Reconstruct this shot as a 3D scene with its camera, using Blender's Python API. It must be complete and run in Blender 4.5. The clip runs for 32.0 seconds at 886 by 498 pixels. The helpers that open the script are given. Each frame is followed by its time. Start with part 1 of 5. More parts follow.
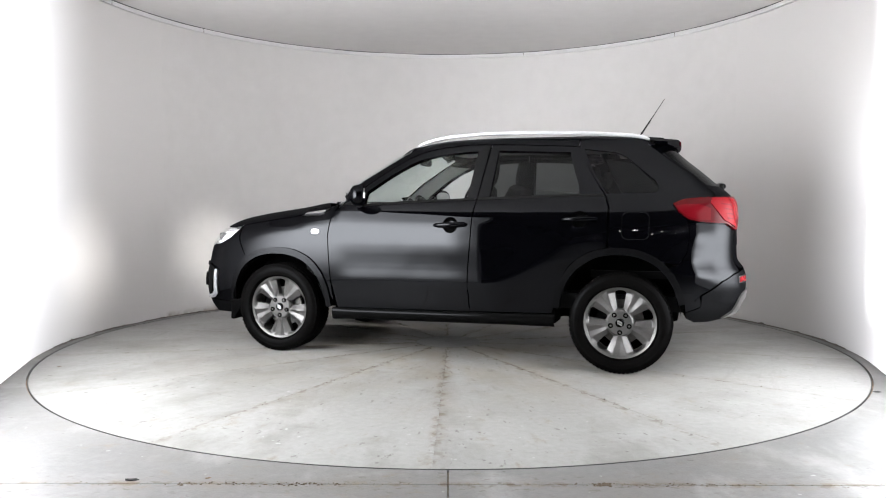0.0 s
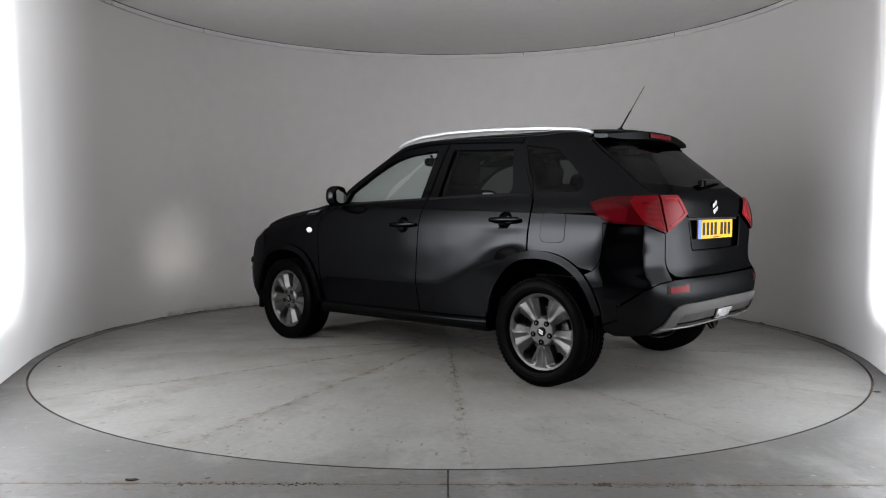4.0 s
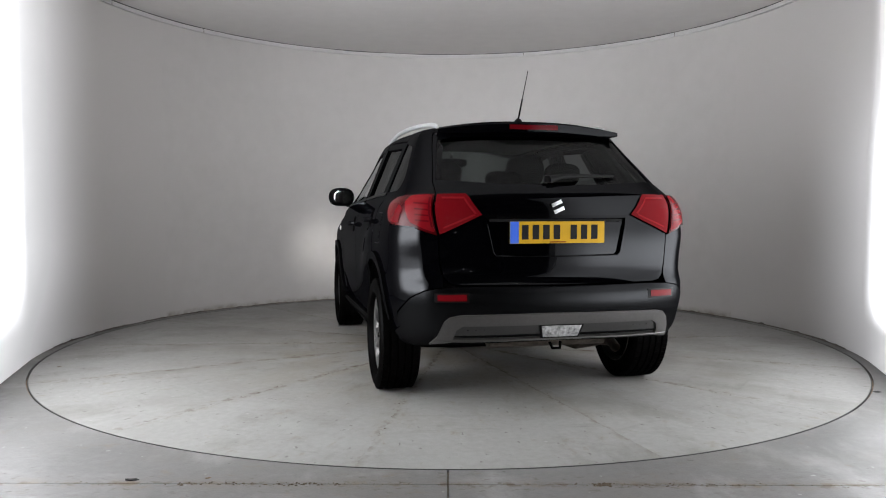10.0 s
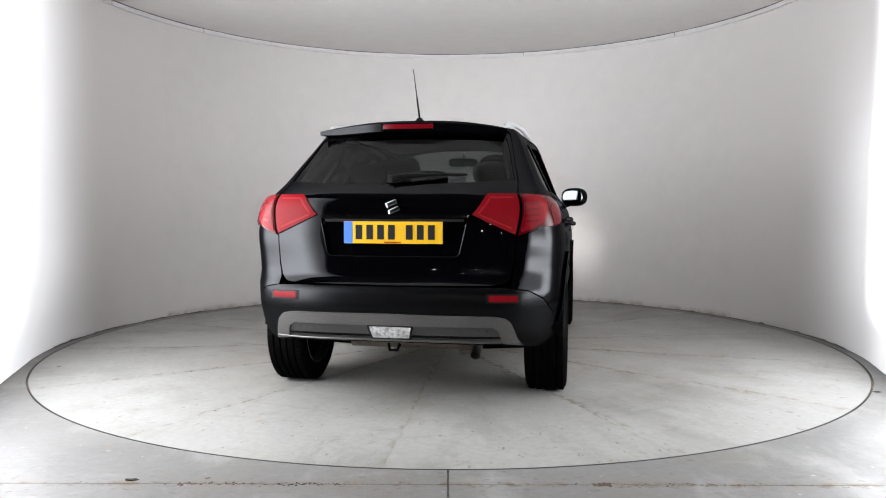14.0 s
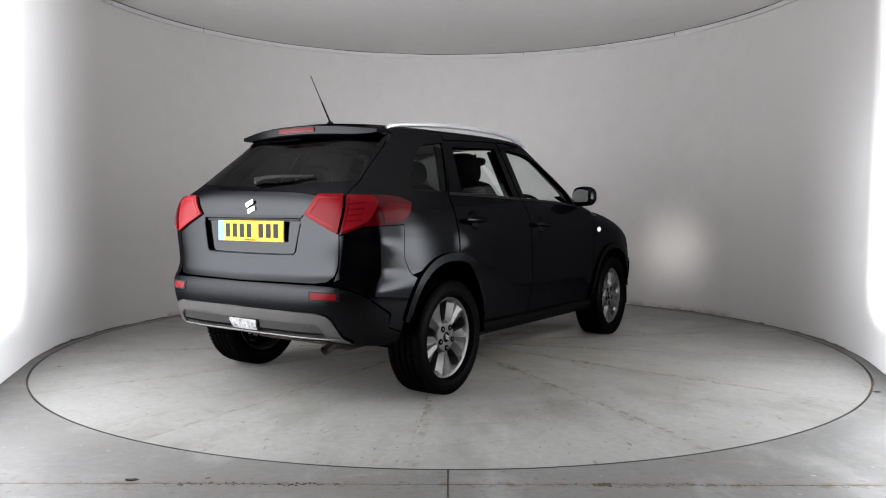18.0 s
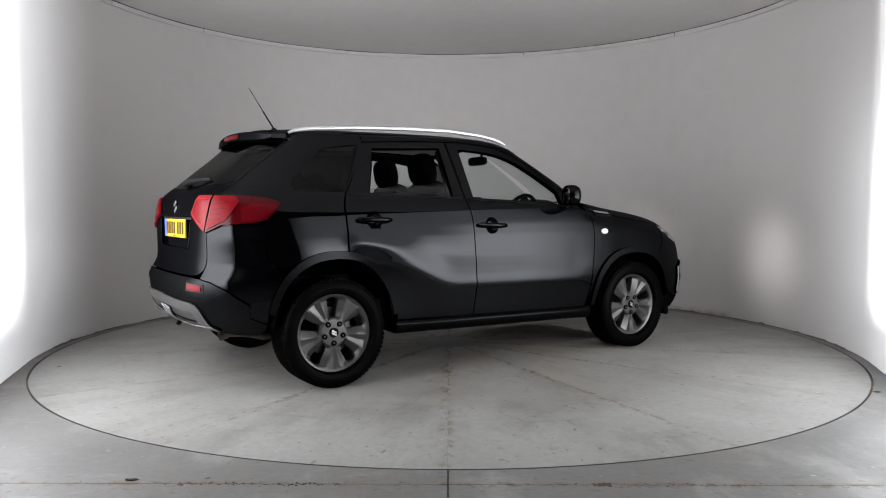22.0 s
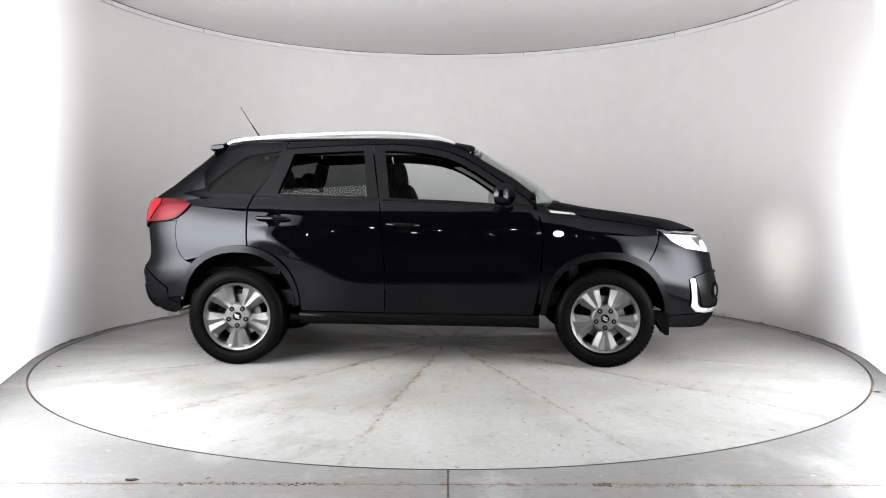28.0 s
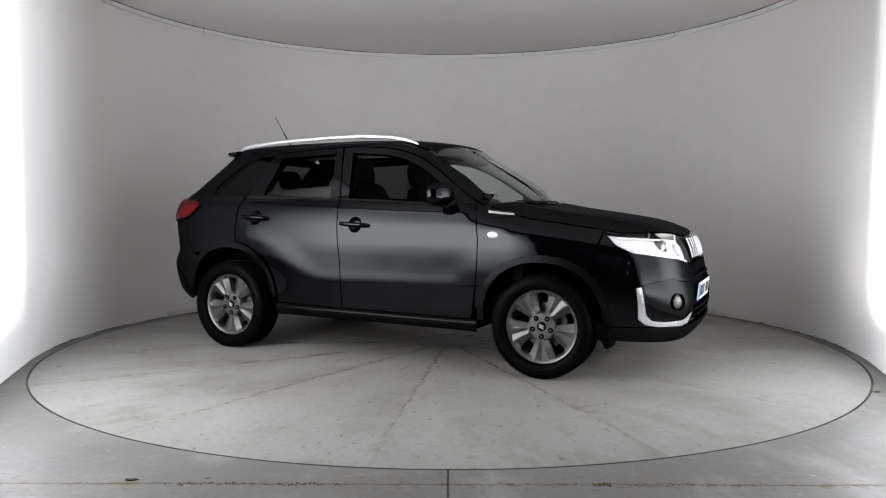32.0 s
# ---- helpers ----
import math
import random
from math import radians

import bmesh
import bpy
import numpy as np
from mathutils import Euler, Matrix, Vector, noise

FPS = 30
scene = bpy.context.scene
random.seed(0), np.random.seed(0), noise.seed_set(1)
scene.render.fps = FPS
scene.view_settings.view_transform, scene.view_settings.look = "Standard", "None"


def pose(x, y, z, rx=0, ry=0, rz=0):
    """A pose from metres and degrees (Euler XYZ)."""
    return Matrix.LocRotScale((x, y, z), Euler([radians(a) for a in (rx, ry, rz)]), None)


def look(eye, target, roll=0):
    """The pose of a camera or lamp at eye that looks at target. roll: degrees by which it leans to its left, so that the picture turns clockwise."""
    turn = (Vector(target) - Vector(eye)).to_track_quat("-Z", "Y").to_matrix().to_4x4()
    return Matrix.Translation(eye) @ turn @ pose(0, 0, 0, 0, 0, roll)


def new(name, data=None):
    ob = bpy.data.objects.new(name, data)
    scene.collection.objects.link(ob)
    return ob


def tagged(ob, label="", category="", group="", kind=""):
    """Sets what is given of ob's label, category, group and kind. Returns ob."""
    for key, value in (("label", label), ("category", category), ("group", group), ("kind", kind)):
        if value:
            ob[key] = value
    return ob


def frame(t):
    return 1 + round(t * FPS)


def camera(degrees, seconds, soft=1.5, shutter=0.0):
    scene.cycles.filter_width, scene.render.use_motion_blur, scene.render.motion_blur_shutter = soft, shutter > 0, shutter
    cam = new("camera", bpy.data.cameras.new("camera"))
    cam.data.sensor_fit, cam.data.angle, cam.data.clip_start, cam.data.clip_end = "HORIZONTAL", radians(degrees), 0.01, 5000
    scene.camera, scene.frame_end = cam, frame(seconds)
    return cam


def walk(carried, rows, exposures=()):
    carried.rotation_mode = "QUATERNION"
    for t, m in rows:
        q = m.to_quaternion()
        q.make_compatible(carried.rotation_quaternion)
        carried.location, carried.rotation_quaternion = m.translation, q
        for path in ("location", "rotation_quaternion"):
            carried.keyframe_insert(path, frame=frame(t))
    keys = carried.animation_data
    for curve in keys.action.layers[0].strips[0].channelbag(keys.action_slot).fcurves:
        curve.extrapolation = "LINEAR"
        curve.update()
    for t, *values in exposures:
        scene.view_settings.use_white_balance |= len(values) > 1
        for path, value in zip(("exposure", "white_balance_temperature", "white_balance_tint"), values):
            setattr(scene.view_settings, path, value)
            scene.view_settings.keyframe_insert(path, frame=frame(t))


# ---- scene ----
D2 = 61.06
cam = camera(D2, 32.0, soft=1.1)
EYE = look((0, -5.976, 1.07), (-0.0412, 0.0, 0.742), 0.023)
walk(cam, [(0, EYE), (32, EYE)],
     [(0, 0.46), (1, -0.07), (2, -0.57), (3, -0.72), (6, -0.62), (8, -0.60), (9, -0.50), (10, -0.36), (11, -0.36), (12, -0.06), (13, 0.26), (14.5, 0.28), (16.5, -0.20), (17, -0.22), (18, -0.22), (20, -0.24), (23, -0.55), (24, -0.45), (25, 0.02), (26.5, 0.50), (27.7, 0.61), (29, 0.58), (31, -0.02), (32, -0.47)])

# ---- world and light ----
world = bpy.data.worlds.new("world")
scene.world = world
world.use_nodes = True
world.node_tree.nodes["Background"].inputs[0].default_value = (0.5, 0.52, 0.56, 1)
world.node_tree.nodes["Background"].inputs[1].default_value = 0.003
PANEL_POWER = 11.9

TABLE_R, WALL_R, CEIL_Z = 2.955, 3.033, 2.879
CAR_X, CAR_Y = -0.1631, -0.0878       # the car's middle on the turntable
TURN_0, TURN_RATE = 161.8, -5.851     # heading in degrees at the start, degrees per second


# ---- materials ----
def material(name, color=(0.5, 0.5, 0.5), rough=0.5, metal=0.0, coat=0.0, spec=0.5):
    m = bpy.data.materials.new(name)
    m.use_nodes = True
    b = m.node_tree.nodes["Principled BSDF"]
    b.inputs["Base Color"].default_value = (*color, 1)
    b.inputs["Roughness"].default_value = rough
    b.inputs["Metallic"].default_value = metal
    b.inputs["Coat Weight"].default_value = coat
    b.inputs["Coat Roughness"].default_value = 0.02
    b.inputs["Specular IOR Level"].default_value = spec
    return m


def node(m, kind, **values):
    n = m.node_tree.nodes.new(kind)
    for k, v in values.items():
        n.inputs[k].default_value = v
    return n


def link(m, a, b):
    m.node_tree.links.new(a, b)


def textured(m, scale=8.0, low=0.85, high=1.1, fine=60.0, bump=0.0, rough_add=0.0, bump_scale=None, coords="Object"):
    """Two scales of noise on the base colour, fine relief and uneven roughness."""
    b = m.node_tree.nodes["Principled BSDF"]
    col = tuple(b.inputs["Base Color"].default_value)
    tc = node(m, "ShaderNodeTexCoord")
    n1, n2 = node(m, "ShaderNodeTexNoise", Scale=scale, Detail=5.0), node(m, "ShaderNodeTexNoise", Scale=fine, Detail=4.0)
    link(m, tc.outputs[coords], n1.inputs["Vector"])
    link(m, tc.outputs[coords], n2.inputs["Vector"])
    mix = node(m, "ShaderNodeMath")
    mix.operation = "ADD"
    link(m, n1.outputs["Fac"], mix.inputs[0])
    link(m, n2.outputs["Fac"], mix.inputs[1])
    mr = node(m, "ShaderNodeMapRange", **{"From Min": 0.6, "From Max": 1.4, "To Min": low, "To Max": high})
    link(m, mix.outputs[0], mr.inputs["Value"])
    mul = m.node_tree.nodes.new("ShaderNodeMix")
    mul.data_type, mul.blend_type = "RGBA", "MULTIPLY"
    mul.inputs[0].default_value = 1.0
    mul.inputs[6].default_value = col
    link(m, mr.outputs[0], mul.inputs[7])
    link(m, mul.outputs[2], b.inputs["Base Color"])
    if rough_add:
        r0 = b.inputs["Roughness"].default_value
        rr = node(m, "ShaderNodeMapRange", **{"From Min": 0.3, "From Max": 0.7, "To Min": r0 - rough_add, "To Max": r0 + rough_add})
        link(m, n1.outputs["Fac"], rr.inputs["Value"])
        link(m, rr.outputs[0], b.inputs["Roughness"])
    if bump:
        bp = node(m, "ShaderNodeBump", Strength=bump, Distance=0.01)
        n3 = n2
        if bump_scale:
            n3 = node(m, "ShaderNodeTexNoise", Scale=bump_scale, Detail=3.0)
            link(m, tc.outputs[coords], n3.inputs["Vector"])
        link(m, n3.outputs["Fac"], bp.inputs["Height"])
        link(m, bp.outputs[0], b.inputs["Normal"])
    return m


def glass(name, tint, gloss_rough=0.0, low=0.03, high=0.9):
    """A thin pane: it lets tinted light straight through and mirrors by the angle."""
    m = bpy.data.materials.new(name)
    m.use_nodes = True
    m.node_tree.nodes.remove(m.node_tree.nodes["Principled BSDF"])
    out = m.node_tree.nodes["Material Output"]
    tr = node(m, "ShaderNodeBsdfTransparent", Color=(*tint, 1))
    gl = node(m, "ShaderNodeBsdfGlossy", Roughness=gloss_rough, Color=(0.95, 0.97, 0.97, 1))
    lw = node(m, "ShaderNodeLayerWeight", Blend=0.5)
    pw = node(m, "ShaderNodeMath")
    pw.operation = "POWER"
    pw.inputs[1].default_value = 4.5
    link(m, lw.outputs["Facing"], pw.inputs[0])
    fr = node(m, "ShaderNodeMapRange", **{"To Min": low, "To Max": high})
    link(m, pw.outputs[0], fr.inputs["Value"])
    mx = node(m, "ShaderNodeMixShader")
    link(m, fr.outputs[0], mx.inputs[0])
    link(m, tr.outputs[0], mx.inputs[1])
    link(m, gl.outputs[0], mx.inputs[2])
    link(m, mx.outputs[0], out.inputs["Surface"])
    return m


def glow(name, color, strength):
    m = bpy.data.materials.new(name)
    m.use_nodes = True
    b = m.node_tree.nodes["Principled BSDF"]
    b.inputs["Base Color"].default_value = (0.8, 0.8, 0.8, 1)
    b.inputs["Emission Color"].default_value = (*color, 1)
    b.inputs["Emission Strength"].default_value = strength
    return m


def coated(m, f0, f90, rough, wave=0.0):
    """A clear coat over a dark body: its mirror share grows with the angle. wave: the slight unevenness of pressed sheet."""
    out = m.node_tree.nodes["Material Output"]
    b = m.node_tree.nodes["Principled BSDF"]
    b.inputs["Specular IOR Level"].default_value = 0.0
    b.inputs["Roughness"].default_value = 0.9
    gl = node(m, "ShaderNodeBsdfGlossy", Roughness=rough, Color=(0.93, 0.96, 1.0, 1))
    lw = node(m, "ShaderNodeLayerWeight", Blend=0.5)
    pw = node(m, "ShaderNodeMath")
    pw.operation = "POWER"
    pw.inputs[1].default_value = 5.0
    link(m, lw.outputs["Facing"], pw.inputs[0])
    fr = node(m, "ShaderNodeMapRange", **{"To Min": f0, "To Max": f90})
    link(m, pw.outputs[0], fr.inputs["Value"])
    mx = node(m, "ShaderNodeMixShader")
    link(m, fr.outputs[0], mx.inputs[0])
    link(m, b.outputs[0], mx.inputs[1])
    link(m, gl.outputs[0], mx.inputs[2])
    link(m, mx.outputs[0], out.inputs["Surface"])
    if b.inputs["Normal"].links:
        link(m, b.inputs["Normal"].links[0].from_socket, gl.inputs["Normal"])
    if wave:
        tc = node(m, "ShaderNodeTexCoord")
        n = node(m, "ShaderNodeTexNoise", Scale=3.5, Detail=1.0)
        link(m, tc.outputs["Object"], n.inputs["Vector"])
        bp = node(m, "ShaderNodeBump", Strength=wave, Distance=0.008)
        link(m, n.outputs["Fac"], bp.inputs["Height"])
        link(m, bp.outputs[0], gl.inputs["Normal"])
    return m


PAINT = textured(material("black_paint", (0.0006, 0.0006, 0.0009), 0.05, 0.0, 0.0, 0.20), 3.0, 0.8, 1.25, 30.0)
PLASTIC = textured(material("grained_plastic", (0.0016, 0.0016, 0.0018), 0.38, 0.0, 0.0, 0.058), 5.0, 0.8, 1.2, 80.0, 0.05, 0.06)
GLOSS_BLACK = material("gloss_black", (0.002, 0.002, 0.002), 0.06, 0.0, 0.0, 0.17)
UNDER = textured(material("underbody", (0.0012, 0.0012, 0.0012), 0.85, 0.0, 0.0, 0.02), 6.0, 0.6, 1.4)
RUBBER = textured(material("tyre_rubber", (0.0014, 0.0013, 0.0012), 0.66, 0.0, 0.0, 0.06), 9.0, 0.7, 1.45, 120.0, 0.08, 0.08)
SEAL = material("window_seal", (0.003, 0.003, 0.003), 0.45, 0.0, 0.0, 0.1)
ALLOY = textured(material("alloy_silver", (0.086, 0.084, 0.082), 0.40, 0.70), 12.0, 0.8, 1.1, 70.0, 0.0, 0.05)
CHROME = material("chrome", (0.85, 0.86, 0.88), 0.07, 1.0)
SILVER = textured(material("silver_paint", (0.075, 0.072, 0.070), 0.38, 0.5, 0.0), 4.0, 0.85, 1.12, 60.0)
MIRROR_GLASS = material("mirror_glass", (0.55, 0.56, 0.57), 0.03, 1.0)
RAIL = textured(material("satin_aluminium", (0.72, 0.73, 0.74), 0.28, 0.75), 6.0, 0.9, 1.08, 60.0)
coated(PAINT, 0.0162, 0.080, 0.022, 0.28)
coated(GLOSS_BLACK, 0.012, 0.08, 0.06)
coated(PLASTIC, 0.0120, 0.05, 0.24)
coated(RUBBER, 0.0018, 0.014, 0.40)
SILL = coated(material("sill_plastic", (0.002, 0.002, 0.002), 0.2), 0.0040, 0.05, 0.10)
GLASS_CLEAR = glass("clear_glass", (0.80, 0.86, 0.84))
GLASS_TINT = glass("privacy_glass", (0.085, 0.092, 0.092), 0.0, 0.013, 0.30)
LENS = glass("lamp_lens", (0.95, 0.95, 0.96))
RED = material("red_lens", (0.12, 0.0035, 0.006), 0.14, 0.0, 0.0, 0.05)
RED_PALE = material("red_light_line", (0.19, 0.010, 0.013), 0.15, 0.0, 0.0, 0.05)
RED_DARK = material("dark_red_lens", (0.042, 0.0012, 0.0022), 0.10, 0.0, 0.0, 0.11)
RED_DEEP = material("red_lamp_core", (0.070, 0.002, 0.004), 0.12, 0.0, 0.0, 0.10)
YELLOW = textured(material("yellow_plate", (0.47, 0.275, 0.012), 0.35, 0.0, 0.0, 0.10), 4.0, 0.96, 1.04)
BLUE = material("blue_band", (0.02, 0.10, 0.55), 0.35)
WHITE_PLATE = material("white_plate", (0.75, 0.76, 0.76), 0.35)
INK = material("black_ink", (0.010, 0.010, 0.010), 0.5, 0.0, 0.0, 0.08)
CLOTH = textured(material("seat_cloth", (0.003, 0.003, 0.0035), 0.9, 0.0, 0.0, 0.06), 20.0, 0.7, 1.4, 90.0, 0.1)
TRIM_IN = textured(material("cabin_plastic", (0.005, 0.005, 0.0055), 0.6, 0.0, 0.0, 0.12), 10.0, 0.8, 1.2)
HEADLINER = textured(material("headliner", (0.25, 0.25, 0.243), 0.9), 20.0, 0.9, 1.1)
STEEL_NUT = material("nut_steel", (0.55, 0.55, 0.55), 0.3, 0.9)
STEEL = textured(material("brake_steel", (0.10, 0.097, 0.093), 0.45, 0.9), 14.0, 0.6, 1.2)
RUST = textured(material("exhaust_steel", (0.13, 0.11, 0.095), 0.5, 0.9), 14.0, 0.5, 1.2)
REFLECTOR = material("lamp_reflector", (0.86, 0.86, 0.87), 0.25, 0.25)
DRL = textured(material("satin_chrome", (0.80, 0.81, 0.84), 0.22, 0.9), 6.0, 0.92, 1.05)
BEAM = glow("main_beam", (1.0, 0.98, 0.94), 2300.0)
HEAD_GLOW = glow("head_lamp_glow", (1.0, 0.98, 0.94), 0.7)


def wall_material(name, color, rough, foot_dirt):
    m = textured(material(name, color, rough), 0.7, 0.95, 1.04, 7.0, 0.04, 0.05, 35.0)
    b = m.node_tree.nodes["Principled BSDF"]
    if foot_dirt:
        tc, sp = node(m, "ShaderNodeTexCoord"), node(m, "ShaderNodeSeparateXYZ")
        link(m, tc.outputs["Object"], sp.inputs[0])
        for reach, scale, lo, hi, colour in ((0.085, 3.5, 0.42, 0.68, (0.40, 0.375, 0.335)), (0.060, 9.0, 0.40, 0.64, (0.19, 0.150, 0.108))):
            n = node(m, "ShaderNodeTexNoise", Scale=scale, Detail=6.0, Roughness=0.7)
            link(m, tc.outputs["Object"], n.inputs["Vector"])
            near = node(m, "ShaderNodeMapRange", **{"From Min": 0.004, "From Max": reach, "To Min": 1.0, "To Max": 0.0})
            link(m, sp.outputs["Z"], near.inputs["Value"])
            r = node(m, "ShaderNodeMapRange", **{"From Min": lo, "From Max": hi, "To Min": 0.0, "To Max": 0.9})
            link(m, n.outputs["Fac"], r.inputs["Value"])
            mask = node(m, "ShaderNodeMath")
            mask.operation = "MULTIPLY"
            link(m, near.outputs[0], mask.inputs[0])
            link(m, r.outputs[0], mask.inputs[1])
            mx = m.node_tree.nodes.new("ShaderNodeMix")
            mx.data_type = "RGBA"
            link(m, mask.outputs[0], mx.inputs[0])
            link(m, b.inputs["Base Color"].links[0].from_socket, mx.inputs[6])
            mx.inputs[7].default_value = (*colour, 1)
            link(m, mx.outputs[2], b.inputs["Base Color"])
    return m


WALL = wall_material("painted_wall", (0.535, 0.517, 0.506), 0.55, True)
CEILING = wall_material("painted_ceiling", (0.57, 0.549, 0.537), 0.7, False)
COVING = textured(material("white_coving", (0.57, 0.56, 0.555), 0.5), 2.0, 0.93, 1.05, 20.0)
DARK_ROOM = textured(material("dark_curtain", (0.012, 0.012, 0.013), 0.9), 3.0, 0.7, 1.3)
LED = glow("lamp_led", (1.0, 0.97, 0.92), 160.0)
FRAME = material("panel_frame", (0.5, 0.5, 0.5), 0.5)
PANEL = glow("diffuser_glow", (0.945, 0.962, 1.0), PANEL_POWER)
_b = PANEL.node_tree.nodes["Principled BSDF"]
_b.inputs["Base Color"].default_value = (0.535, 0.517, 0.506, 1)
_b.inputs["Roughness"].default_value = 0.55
_tc, _sp = node(PANEL, "ShaderNodeTexCoord"), node(PANEL, "ShaderNodeSeparateXYZ")
# light grazing the round wall is put into a soft glow there; the strong panel glow lies beside the opening, weaker at
# the foot and at both ends
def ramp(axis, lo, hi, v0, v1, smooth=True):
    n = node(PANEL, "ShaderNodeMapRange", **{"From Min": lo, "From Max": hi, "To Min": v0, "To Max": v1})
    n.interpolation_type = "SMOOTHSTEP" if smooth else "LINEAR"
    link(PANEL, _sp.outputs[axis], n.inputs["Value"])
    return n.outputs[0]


def both(op, a, c):
    n = node(PANEL, "ShaderNodeMath")
    n.operation = op
    link(PANEL, a, n.inputs[0])
    link(PANEL, c, n.inputs[1])
    return n.outputs[0]


def sides(left, right):
    """One profile for the panel at negative x, another for the one at positive x."""
    return both("ADD", both("MULTIPLY", left, ramp("X", -0.1, 0.1, 1.0, 0.0, False)), both("MULTIPLY", right, ramp("X", -0.1, 0.1, 0.0, 1.0, False)))


link(PANEL, _tc.outputs["Object"], _sp.inputs[0])
_graze_z = sides(ramp("Z", 0.0, 0.8, 0.46, 0.92), both("MULTIPLY", ramp("Z", 0.0, 0.7, 0.36, 0.58), ramp("Z", 1.2, 2.5, 1.0, 0.15)))
_wall_graze = both("MULTIPLY", ramp("Y", 0.55, -1.45, 0.0, 1.25), _graze_z)
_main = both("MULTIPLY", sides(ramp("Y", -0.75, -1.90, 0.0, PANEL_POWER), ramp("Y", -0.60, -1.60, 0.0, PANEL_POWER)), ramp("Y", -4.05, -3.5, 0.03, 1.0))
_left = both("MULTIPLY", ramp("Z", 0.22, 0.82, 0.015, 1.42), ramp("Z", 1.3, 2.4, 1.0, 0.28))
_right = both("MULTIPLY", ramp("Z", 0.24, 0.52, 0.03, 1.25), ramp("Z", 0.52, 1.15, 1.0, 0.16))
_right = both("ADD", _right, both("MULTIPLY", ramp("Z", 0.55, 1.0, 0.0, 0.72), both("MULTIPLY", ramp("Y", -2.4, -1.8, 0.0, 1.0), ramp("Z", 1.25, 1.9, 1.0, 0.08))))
_mul = both("ADD", _wall_graze, both("MULTIPLY", _main, sides(_left, _right)))
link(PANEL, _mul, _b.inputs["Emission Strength"])


